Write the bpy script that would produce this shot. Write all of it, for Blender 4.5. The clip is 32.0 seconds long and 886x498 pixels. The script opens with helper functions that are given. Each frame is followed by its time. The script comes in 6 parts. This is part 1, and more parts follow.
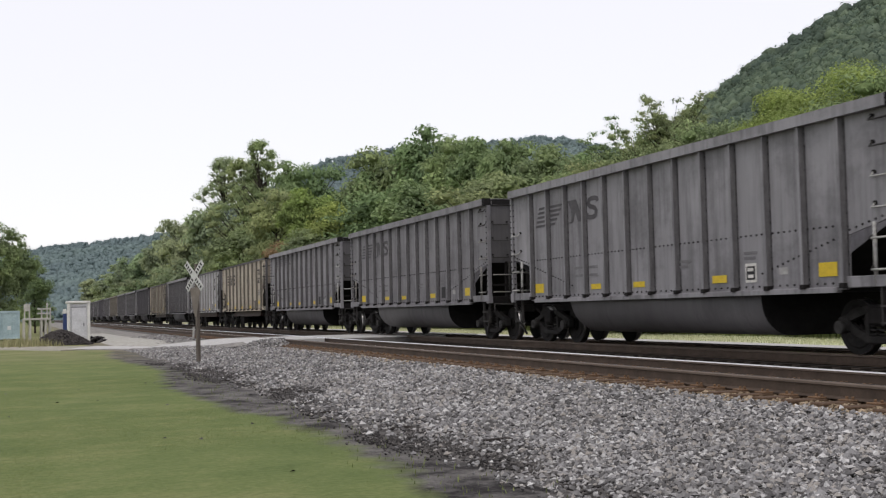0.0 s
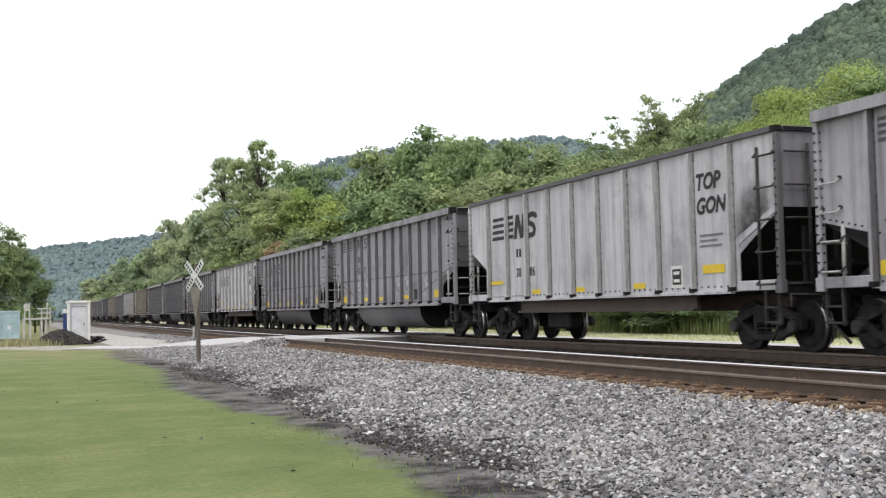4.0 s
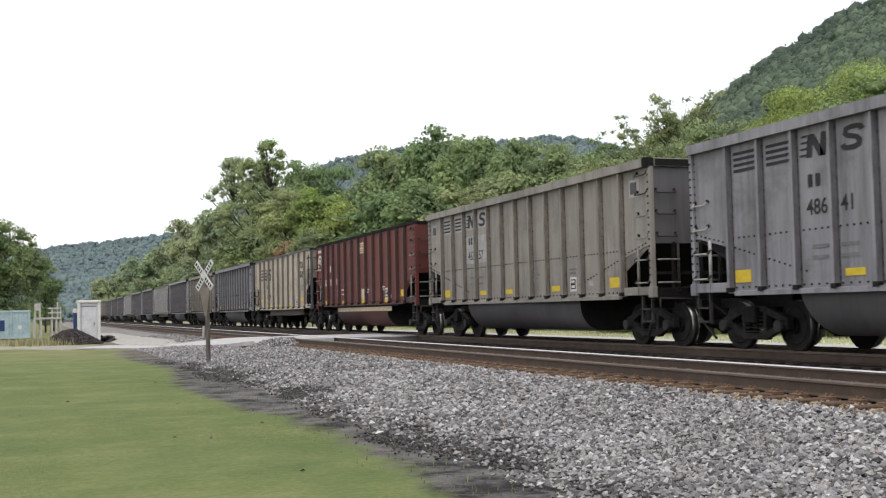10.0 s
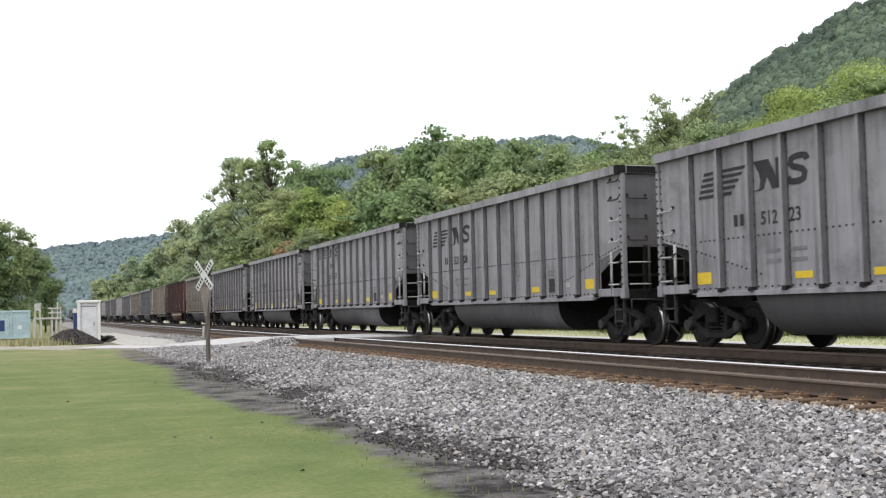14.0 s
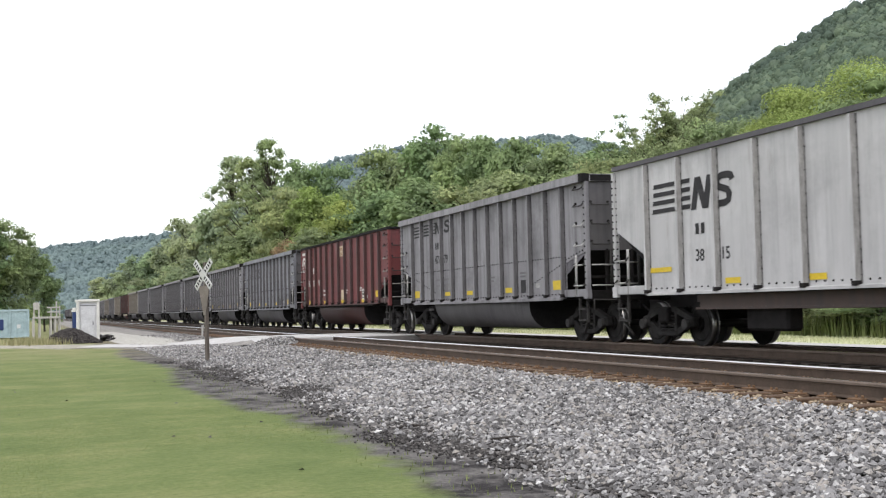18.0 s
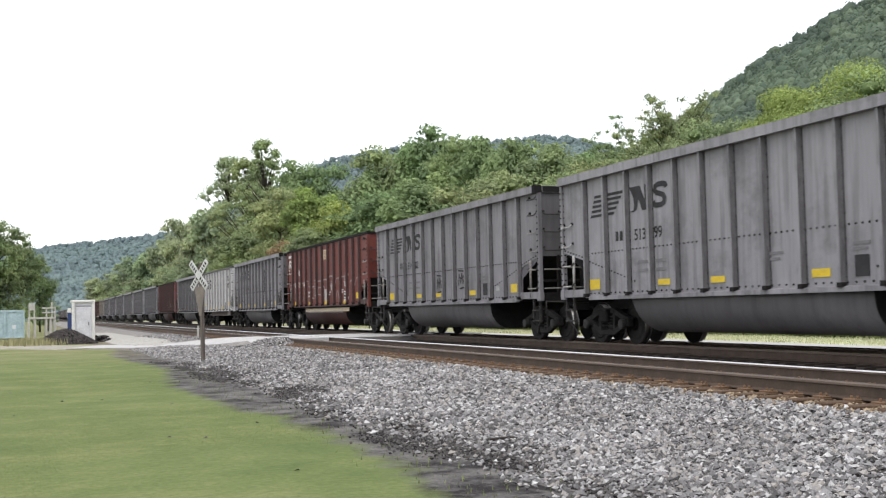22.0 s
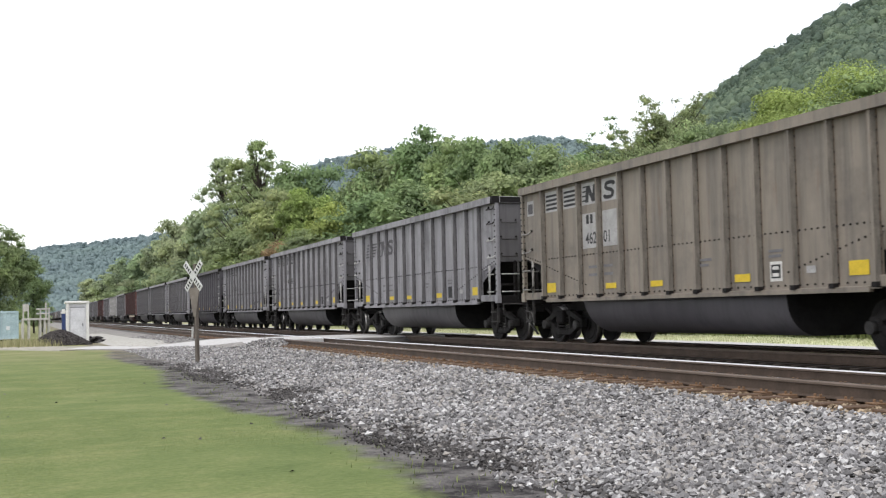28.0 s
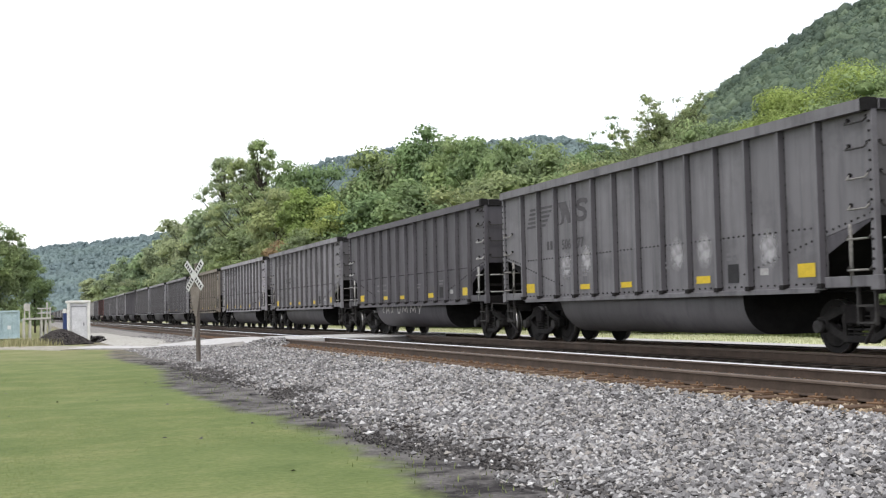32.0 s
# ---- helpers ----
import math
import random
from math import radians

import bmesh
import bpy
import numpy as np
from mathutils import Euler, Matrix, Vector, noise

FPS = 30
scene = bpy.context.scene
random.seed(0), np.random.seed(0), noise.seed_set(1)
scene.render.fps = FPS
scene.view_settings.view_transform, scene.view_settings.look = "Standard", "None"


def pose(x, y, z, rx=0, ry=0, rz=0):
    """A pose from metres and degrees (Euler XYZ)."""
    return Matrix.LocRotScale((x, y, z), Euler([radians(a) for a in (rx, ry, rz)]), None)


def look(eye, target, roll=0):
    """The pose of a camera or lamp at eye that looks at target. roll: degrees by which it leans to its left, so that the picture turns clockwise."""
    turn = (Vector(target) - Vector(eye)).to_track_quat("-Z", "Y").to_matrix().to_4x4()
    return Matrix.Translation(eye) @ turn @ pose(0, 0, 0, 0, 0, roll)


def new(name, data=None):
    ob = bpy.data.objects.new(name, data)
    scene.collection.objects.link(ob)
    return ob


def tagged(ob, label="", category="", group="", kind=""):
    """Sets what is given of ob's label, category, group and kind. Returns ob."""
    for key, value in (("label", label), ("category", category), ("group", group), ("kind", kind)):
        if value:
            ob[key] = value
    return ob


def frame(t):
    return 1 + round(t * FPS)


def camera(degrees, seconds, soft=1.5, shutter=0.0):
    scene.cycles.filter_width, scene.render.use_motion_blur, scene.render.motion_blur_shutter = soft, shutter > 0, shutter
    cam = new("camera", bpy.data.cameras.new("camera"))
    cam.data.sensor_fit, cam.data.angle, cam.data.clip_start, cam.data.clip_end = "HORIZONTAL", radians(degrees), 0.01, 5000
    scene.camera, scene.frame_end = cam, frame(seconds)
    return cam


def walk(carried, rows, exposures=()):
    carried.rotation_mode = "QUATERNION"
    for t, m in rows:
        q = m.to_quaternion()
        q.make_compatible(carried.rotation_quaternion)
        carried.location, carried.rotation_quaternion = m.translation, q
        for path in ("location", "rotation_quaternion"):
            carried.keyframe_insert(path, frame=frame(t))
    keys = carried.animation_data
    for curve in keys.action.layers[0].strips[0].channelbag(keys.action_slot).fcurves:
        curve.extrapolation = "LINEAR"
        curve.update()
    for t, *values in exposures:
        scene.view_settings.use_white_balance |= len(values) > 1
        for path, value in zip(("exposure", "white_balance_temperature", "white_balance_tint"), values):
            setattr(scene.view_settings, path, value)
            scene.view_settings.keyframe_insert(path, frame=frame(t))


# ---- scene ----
# Plan: x across the railway (the train lies at +x), y along it, z up from the lawn.
# Camera eye at 1.44 m; railhead at 0.55 m; near track centre x = 9.16, train track centre x = 13.70.
EYE = Vector((0, 0, 1.44))
YAW, PITCH, ROLL, LENS = 19.054, 2.947, -1.274, 41.43
RAIL_Z, NEAR_X, TRAIN_X = 0.55, 9.16, 13.70

cam = camera(LENS, 32.0, soft=1.2, shutter=0.085)


def aim(right, up):
    """The camera's pose, turned by these degrees from the mean aim."""
    a, e = radians(YAW + right), radians(PITCH + up)
    way = Vector((math.sin(a) * math.cos(e), math.cos(a) * math.cos(e), math.sin(e)))
    return look(EYE, EYE + way * 10, ROLL)


walk(cam, [(0, aim(.46, .02)), (2.0, aim(.46, .015)), (3.5, aim(.46, .01)), (5.5, aim(.34, 0)), (6.0, aim(.25, 0)), (6.5, aim(.20, 0)),
           (7.0, aim(.138, 0)), (7.5, aim(.083, 0)), (8.0, aim(.04, 0)), (8.5, aim(.01, 0)), (9.0, aim(0, 0)), (14.5, aim(0, 0)),
           (16.5, aim(.03, -.045)), (17.5, aim(.045, -.045)), (19.5, aim(.047, -.045)), (20.0, aim(.075, -.045)), (21.0, aim(.08, -.045)),
           (21.5, aim(.05, -.045)), (22.0, aim(.25, -.02)), (22.5, aim(.47, .03)), (23.0, aim(.505, .035)), (24.0, aim(.505, .035)),
           (24.5, aim(.47, 0)), (25.0, aim(.47, 0)), (25.5, aim(.43, 0)), (27.5, aim(.51, .02)), (29.0, aim(.51, .028)), (29.5, aim(.475, .02)),
           (30.5, aim(.47, 0)), (32.0, aim(.46, 0))],
     [(0, -0.65, 6630, 12.3), (1, -0.37, 6574, 11.3), (2, -0.1, 6520, 10.3), (3.5, -0.05, 6510, 10.2), (5.5, -0.18, 6536, 10.6), (6, -0.25, 6550, 10.9), (7, -0.62, 6624, 12.2), (8, -0.72, 6644, 12.5), (9, -0.62, 6624, 12.2), (10, -0.27, 6554, 10.9), (11, -0.05, 6510, 10.2), (12, 0, 6500, 10), (32, 0, 6500, 10)])

# ---- light: a white overcast sky and a weak, wide sun ----
SUN_EL, SUN_AZ = 60, 215
world = bpy.data.worlds.new("sky")
scene.world = world
world.use_nodes = True
wt = world.node_tree
wt.nodes.clear()
w_out = wt.nodes.new("ShaderNodeOutputWorld")
w_sky = wt.nodes.new("ShaderNodeTexSky")
w_sky.sky_type, w_sky.sun_disc = "NISHITA", False
w_sky.sun_elevation, w_sky.sun_rotation = radians(SUN_EL), radians(SUN_AZ)
w_blue = wt.nodes.new("ShaderNodeBackground")
w_blue.inputs["Strength"].default_value = 0.05
w_cloud = wt.nodes.new("ShaderNodeBackground")
w_cloud.inputs["Color"].default_value = (1.0, 0.993, 1.02, 1)
w_cloud.inputs["Strength"].default_value = 1.32
w_add = wt.nodes.new("ShaderNodeAddShader")
wt.links.new(w_sky.outputs[0], w_blue.inputs["Color"])
wt.links.new(w_blue.outputs[0], w_add.inputs[0])
wt.links.new(w_cloud.outputs[0], w_add.inputs[1])
wt.links.new(w_add.outputs[0], w_out.inputs[0])
sun = new("sun", bpy.data.lights.new("sun", "SUN"))
sun.data.energy, sun.data.angle, sun.data.color = 1.3, radians(25), (1.0, 0.96, 0.9)
_az, _el = radians(SUN_AZ), radians(SUN_EL)
sun.matrix_world = look((0, 0, 60), (-math.sin(_az) * math.cos(_el) * 10, -math.cos(_az) * math.cos(_el) * 10, 60 - math.sin(_el) * 10))


# ---- materials ----
def shader(name, rough=0.8, metal=0.0, spec=0.3):
    """A new node material; returns it with its tree and its principled shader."""
    m = bpy.data.materials.new(name)
    m.use_nodes = True
    t = m.node_tree
    b = t.nodes["Principled BSDF"]
    b.inputs["Roughness"].default_value, b.inputs["Metallic"].default_value = rough, metal
    b.inputs["Specular IOR Level"].default_value = spec
    return m, t, b


def tex(t, scale, detail=4.0, rough=0.6, stretch=None, coord="Object"):
    """A noise of that scale (per metre), stretched along the axes."""
    c = t.nodes.new("ShaderNodeTexCoord")
    n = t.nodes.new("ShaderNodeTexNoise")
    n.inputs["Scale"].default_value, n.inputs["Detail"].default_value, n.inputs["Roughness"].default_value = scale, detail, rough
    if stretch:
        p = t.nodes.new("ShaderNodeMapping")
        p.inputs["Scale"].default_value = stretch
        t.links.new(c.outputs[coord], p.inputs[0])
        t.links.new(p.outputs[0], n.inputs["Vector"])
    else:
        t.links.new(c.outputs[coord], n.inputs["Vector"])
    return n.outputs["Fac"]


def ramp(t, fac, stops):
    r = t.nodes.new("ShaderNodeValToRGB")
    e = r.color_ramp.elements
    while len(e) < len(stops):
        e.new(0.5)
    for el, (p, c) in zip(e, stops):
        el.position, el.color = p, (*c, 1) if len(c) == 3 else c
    t.links.new(fac, r.inputs[0])
    return r.outputs["Color"]


def mix(t, fac, a, b, mode="MIX"):
    """Blend two colours; each input is a socket, a colour or a number."""
    n = t.nodes.new("ShaderNodeMix")
    n.data_type, n.blend_type = "RGBA", mode
    for sock, v in ((n.inputs[0], fac), (n.inputs[6], a), (n.inputs[7], b)):
        if isinstance(v, (int, float)):
            sock.default_value = v
        elif isinstance(v, tuple):
            sock.default_value = (*v, 1)
        else:
            t.links.new(v, sock)
    return n.outputs[2]


def bump(t, b, height, strength=0.3, dist=0.02):
    n = t.nodes.new("ShaderNodeBump")
    n.inputs["Strength"].default_value, n.inputs["Distance"].default_value = strength, dist
    t.links.new(height, n.inputs["Height"])
    t.links.new(n.outputs[0], b.inputs["Normal"])


def tint(c, k):
    return tuple(min(1, v * k) for v in c)


def plain(name, color, rough=0.8, metal=0.0, scale=6.0, vary=0.35, stretch=None, relief=0.15):
    """A worn surface of one colour with stains at two scales."""
    m, t, b = shader(name, rough, metal)
    big = ramp(t, tex(t, scale, 5, 0.65, stretch), [(0.3, tint(color, 1 - vary)), (0.7, tint(color, 1 + vary * 0.5))])
    fine = ramp(t, tex(t, scale * 9, 3), [(0.3, (0.78, 0.78, 0.78)), (0.7, (1, 1, 1))])
    t.links.new(mix(t, 1.0, big, fine, "MULTIPLY"), b.inputs["Base Color"])
    bump(t, b, tex(t, scale * 7, 3), relief, 0.01)
    return m


def car_paint(name, color, grime=(0.04, 0.038, 0.041), amount=0.5, rust=0.0, rough=0.6):
    """Weathered freight-car paint: run-off streaks, blotches of coal dust, chalky rubbed areas, rust; each piece differs."""
    m, t, b = shader(name, rough, 0.0, 0.35)
    info = t.nodes.new("ShaderNodeObjectInfo")
    c = t.nodes.new("ShaderNodeTexCoord")
    off = t.nodes.new("ShaderNodeVectorMath")
    off.operation = "MULTIPLY_ADD"
    t.links.new(info.outputs["Random"], off.inputs[0])
    off.inputs[1].default_value = (0.0, 83.0, 41.0)
    t.links.new(c.outputs["Object"], off.inputs[2])

    def noise(scale, stretch, detail=5, r=0.65):
        p = t.nodes.new("ShaderNodeMapping")
        p.inputs["Scale"].default_value = stretch
        n = t.nodes.new("ShaderNodeTexNoise")
        n.inputs["Scale"].default_value, n.inputs["Detail"].default_value, n.inputs["Roughness"].default_value = scale, detail, r
        t.links.new(off.outputs[0], p.inputs[0])
        t.links.new(p.outputs[0], n.inputs["Vector"])
        return n.outputs["Fac"]

    def band(fac, lo, hi, k):
        return ramp(t, fac, [(lo, (0, 0, 0)), (hi, (k, k, k))])

    base = mix(t, info.outputs["Random"], tint(color, 0.97), tint(color, 1.08))
    col = mix(t, band(noise(0.8, (1, 1, .7), 6), 0.50, 0.72, 0.6), base, tint(color, 1.45))
    col = mix(t, band(noise(1.0, (3.2, 3.2, .22), 6, 0.7), 0.48, 0.70, amount), col, grime)
    col = mix(t, band(noise(1.0, (14, 14, .5), 4), 0.50, 0.74, amount * .45), col, grime)
    col = mix(t, band(noise(0.55, (1, 1, 1.3), 7, 0.7), 0.50, 0.70, amount * .9), col, grime)
    if rust:
        col = mix(t, band(noise(2.2, (2, 2, .5), 8, 0.75), 0.60 - rust * 0.1, 0.72, rust), col, (0.16, 0.07, 0.035))
    t.links.new(col, b.inputs["Base Color"])
    bump(t, b, noise(1.1, (1, 1.6, .8), 4), 0.22, 0.03)
    return m


def island_mix(name, dark, light, rough=0.9, spec=0.2, scale=0.0):
    """For loose pieces in one mesh: each island takes its own shade between two colours."""
    m, t, b = shader(name, rough, 0, spec)
    g = t.nodes.new("ShaderNodeNewGeometry")
    col = ramp(t, g.outputs["Random Per Island"], [(0.0, dark), (0.55, tuple((a + c) / 2 for a, c in zip(dark, light))), (1.0, light)])
    if scale:
        big = ramp(t, tex(t, scale, 3), [(0.3, (0.7, 0.7, 0.7)), (0.7, (1.1, 1.1, 1.1))])
        col = mix(t, 1.0, col, big, "MULTIPLY")
    t.links.new(col, b.inputs["Base Color"])
    return m


def leaf_material(name, dark, light, scale=0.25, relief=0.0, clump=0.35, thin=0.3):
    """Foliage: every spray has its own shade, clumps of it differ, and some light comes through."""
    m, t, b = shader(name, 0.9, 0, 0.03)
    g = t.nodes.new("ShaderNodeNewGeometry")
    info = t.nodes.new("ShaderNodeObjectInfo")
    col = ramp(t, g.outputs["Random Per Island"], [(0.0, dark), (1.0, light)])
    big = ramp(t, tex(t, scale, 4, 0.6), [(0.34, (1 - clump, 1 - clump, 1 - clump * .7)), (0.66, (1 + clump, 1 + clump * .95, 1 + clump * .6))])
    col = mix(t, 1.0, col, big, "MULTIPLY")
    hue = mix(t, info.outputs["Random"], (0.86, 0.94, 0.9), (1.12, 1.05, 1.0))
    col = mix(t, 1.0, col, hue, "MULTIPLY")
    t.links.new(col, b.inputs["Base Color"])
    if relief:
        bump(t, b, tex(t, relief, 4, 0.7), 0.9, 0.45 / relief)
    through_leaf = t.nodes.new("ShaderNodeBsdfTranslucent")
    t.links.new(col, through_leaf.inputs["Color"])
    both = t.nodes.new("ShaderNodeMixShader")
    both.inputs[0].default_value = thin
    t.links.new(b.outputs[0], both.inputs[1])
    t.links.new(through_leaf.outputs[0], both.inputs[2])
    t.links.new(both.outputs[0], t.nodes["Material Output"].inputs["Surface"])
    return m


def stone_mix(name):
    """Crushed limestone: each stone grey, some tan, some nearly white."""
    m, t, b = shader(name, 0.9, 0, 0.2)
    g = t.nodes.new("ShaderNodeNewGeometry")
    col = ramp(t, g.outputs["Random Per Island"], [(0.0, (0.085, 0.082, 0.081)), (0.3, (0.195, 0.19, 0.19)), (0.6, (0.315, 0.31, 0.31)), (0.78, (0.35, 0.325, 0.295)), (0.88, (0.43, 0.425, 0.42)), (1.0, (0.58, 0.57, 0.56))])
    big = ramp(t, tex(t, 0.7, 4), [(0.3, (0.78, 0.77, 0.76)), (0.7, (1.1, 1.1, 1.1))])
    fine = ramp(t, tex(t, 60, 3), [(0.3, (0.8, 0.8, 0.8)), (0.7, (1.1, 1.1, 1.1))])
    t.links.new(mix(t, 1.0, mix(t, 1.0, col, big, "MULTIPLY"), fine, "MULTIPLY"), b.inputs["Base Color"])
    return m


M_BALLAST = stone_mix("ballast_stone")
M_BALLAST_BED = plain("ballast_bed", (0.10, 0.092, 0.085), 0.95, scale=9, vary=0.6, relief=0.6)
M_DIRT = plain("grey_fouled_dirt", (0.19, 0.177, 0.168), 0.95, scale=2.2, vary=0.7, relief=0.7)
M_DARK_BED = plain("dark_track_bed", (0.038, 0.031, 0.026), 0.95, scale=9, vary=0.6, relief=0.6)
M_RUSTY_STONE = island_mix("rust_stained_stone", (0.12, 0.086, 0.055), (0.42, 0.33, 0.225))
M_DARK_STONE = island_mix("dark_fouled_stone", (0.022, 0.02, 0.02), (0.12, 0.112, 0.106))
M_DARK_TIE = plain("dark_tie", (0.05, 0.04, 0.032), 0.9, scale=5, vary=0.6, stretch=(1, 6, 6), relief=0.5)
M_TIE = plain("creosoted_tie", (0.125, 0.077, 0.047), 0.9, scale=5, vary=0.6, stretch=(1, 6, 6), relief=0.5)
M_RAIL = plain("rusty_rail", (0.09, 0.063, 0.046), 0.75, 0.0, scale=3, vary=0.35)
M_RAILHEAD = shader("polished_railhead", 0.2, 1.0)[0]
M_RAILHEAD.node_tree.nodes["Principled BSDF"].inputs["Base Color"].default_value = (0.62, 0.61, 0.60, 1)
M_DULLHEAD = plain("dull_railhead", (0.14, 0.105, 0.082), 0.6, 0.0, scale=3, vary=0.2)
M_PLATE = plain("rusty_tie_plate", (0.21, 0.125, 0.07), 0.85, scale=8, vary=0.4)
M_ROAD = plain("pale_gravel_road", (0.50, 0.49, 0.475), 0.95, scale=2, vary=0.12, relief=0.4)
M_DUST = plain("dusty_tan_gravel", (0.36, 0.34, 0.28), 0.95, scale=1.5, vary=0.4, relief=0.5)
M_SHOULDER = plain("grey_gravel_shoulder", (0.27, 0.255, 0.235), 0.95, scale=4, vary=0.5, relief=0.7)
M_LOT = plain("pale_tan_gravel", (0.44, 0.425, 0.38), 0.95, scale=5, vary=0.35, relief=0.6)
M_STEEL = plain("dark_grimy_steel", (0.018, 0.016, 0.016), 0.7, 0.0, scale=5, vary=0.5)
M_FRAME = plain("dusty_cast_steel", (0.034, 0.032, 0.031), 0.8, 0.0, scale=5, vary=0.5)
M_WHEEL = plain("wheel_steel", (0.018, 0.0165, 0.016), 0.6, 0.0, scale=5, vary=0.4)
M_TREAD = plain("polished_wheel_tread", (0.32, 0.31, 0.30), 0.3, 0.9, scale=5, vary=0.3, relief=0.02)
M_CAP = plain("dusty_bearing_cap", (0.045, 0.042, 0.04), 0.7, scale=8, vary=0.5)
M_BLACK = plain("matte_black", (0.018, 0.017, 0.017), 0.9, scale=4, vary=0.4)
M_GALV = plain("pale_worn_steel", (0.5, 0.49, 0.47), 0.6, 0.2, scale=8, vary=0.4)
for _m in (M_STEEL, M_FRAME, M_BLACK, M_WHEEL):
    _m.node_tree.nodes["Principled BSDF"].inputs["Specular IOR Level"].default_value = 0.12
M_WORN = plain("dull_worn_steel", (0.3, 0.285, 0.265), 0.6, 0.1, scale=8, vary=0.5)
M_YELLOW = plain("yellow_reflective_sheet", (0.70, 0.50, 0.03), 0.5, scale=8, vary=0.15, relief=0.0)
M_WHITE_MARK = plain("white_stencil_paint", (0.72, 0.70, 0.66), 0.7, scale=6, vary=0.3, relief=0.0)
M_BLACK_MARK = plain("black_stencil_paint", (0.03, 0.029, 0.031), 0.7, scale=3, vary=0.4, relief=0.0)
M_FADED_MARK = plain("faded_black_stencil", (0.095, 0.09, 0.096), 0.7, scale=2, vary=0.4, relief=0.0)
M_GREY_MARK = plain("grey_stencil_paint", (0.19, 0.184, 0.192), 0.7, scale=3, vary=0.3, relief=0.0)
M_PAD = plain("light_grey_patch", (0.42, 0.41, 0.40), 0.7, scale=3, vary=0.25, relief=0.0)
M_RUSTMARK = plain("rust_brown_ink", (0.24, 0.09, 0.05), 0.7, scale=4, vary=0.3, relief=0.0)
M_SPRAY = plain("grey_white_spray_paint", (0.5, 0.48, 0.47), 0.7, scale=3, vary=0.4, relief=0.0)
M_OLD_SPRAY = plain("faded_pink_white_spray", (0.34, 0.28, 0.27), 0.7, scale=3, vary=0.5, relief=0.0)
def rub(name, color, scale=(2.9, 2.4, 1)):
    """A chalky rubbed patch that thins out to nothing at its edge."""
    m, t, b = shader(name, 0.8)
    b.inputs["Base Color"].default_value = (*color, 1)
    c = t.nodes.new("ShaderNodeTexCoord")
    p = t.nodes.new("ShaderNodeMapping")
    p.inputs["Scale"].default_value = scale
    g = t.nodes.new("ShaderNodeTexGradient")
    g.gradient_type = "SPHERICAL"
    t.links.new(c.outputs["Object"], p.inputs[0])
    t.links.new(p.outputs[0], g.inputs[0])
    k = mix(t, 1.0, ramp(t, g.outputs["Fac"], [(0.05, (0, 0, 0)), (0.6, (.8, .8, .8))]), ramp(t, tex(t, 5, 4), [(0.3, (.4, .4, .4)), (0.6, (1, 1, 1))]), "MULTIPLY")
    t.links.new(k, b.inputs["Alpha"])
    return m


M_RUB = rub("chalky_rubbed_patch", (0.46, 0.45, 0.46))
M_SOOT = rub("black_soot_stain", (0.022, 0.02, 0.02), (1.35, .85, 1))
PAINT = {
    "gray": car_paint("grey_car_paint", (0.243, 0.236, 0.249), amount=0.6),
    "pale": car_paint("pale_grey_car_paint", (0.30, 0.29, 0.306), amount=0.5),
    "blue": car_paint("blue_grey_car_paint", (0.205, 0.208, 0.228), amount=0.55),
    "dusk": car_paint("purple_grey_car_paint", (0.205, 0.198, 0.21), amount=0.6),
    "slate": car_paint("slate_grey_car_paint", (0.155, 0.15, 0.158), amount=0.55),
    "dark": car_paint("charcoal_car_paint", (0.08, 0.075, 0.083), amount=0.45),
    "taupe": car_paint("taupe_car_paint", (0.25, 0.23, 0.20), amount=0.45, rust=0.3),
    "brown": car_paint("dusty_brown_car_paint", (0.215, 0.185, 0.15), amount=0.5, rust=0.4),
    # coal dust plus the shade between cars, both in the colour
    "dusty": car_paint("coal_dusted_shaded_car_paint", (0.1, 0.095, 0.098), amount=0.5),
    # grimy belly grey, darkened further for the occlusion beneath the body
    "tub_grey": car_paint("grimy_shaded_grey_belly_paint", (0.115, 0.11, 0.114), amount=0.4),
    "white": car_paint("white_car_paint", (0.45, 0.445, 0.455), amount=0.42, rust=0.4),
    "clean": car_paint("clean_white_car_paint", (0.46, 0.455, 0.455), amount=0.25, rust=0.25),
    "cream": car_paint("stained_cream_car_paint", (0.45, 0.405, 0.325), amount=0.5, rust=0.9),
    "rose": car_paint("faded_red_car_paint", (0.15, 0.038, 0.038), amount=0.5, rust=0.3),
    "red": car_paint("oxide_red_car_paint", (0.125, 0.026, 0.018), amount=0.5, rust=0.3),
}
PAINT["tub_red"] = car_paint("grimy_red_belly_paint", (0.07, 0.028, 0.024), amount=0.45)
PAINT["under"] = car_paint("rusty_underframe_paint", (0.075, 0.05, 0.042), amount=0.5, rust=0.3)
PAINT["rib_red"] = car_paint("blackened_red_paint", (0.045, 0.018, 0.016), amount=0.3)
# stake flanges: grime, with some shade mixed into the colour
M_PALE_GRIME_SHADE = plain("pale_grimy_shaded_flange", (0.19, 0.185, 0.185), 0.9, scale=3, vary=0.6, stretch=(3, 3, .6))
M_GRIME_SHADE = plain("grimy_shaded_flange", (0.07, 0.067, 0.071), 0.9, scale=3, vary=0.4, stretch=(3, 3, .6))
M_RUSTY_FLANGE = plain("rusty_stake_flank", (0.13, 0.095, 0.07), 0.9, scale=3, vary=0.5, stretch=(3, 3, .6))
# stake flanks: car paint darkened by colour for the shade on them
M_SHADE_FLANK = plain("shaded_grey_stake_flank", (0.135, 0.13, 0.135), 0.9, scale=3, vary=0.45, stretch=(3, 3, .6))
M_PALE_SHADE_FLANK = plain("shaded_white_stake_flank", (0.34, 0.33, 0.32), 0.9, scale=3, vary=0.45, stretch=(3, 3, .6))
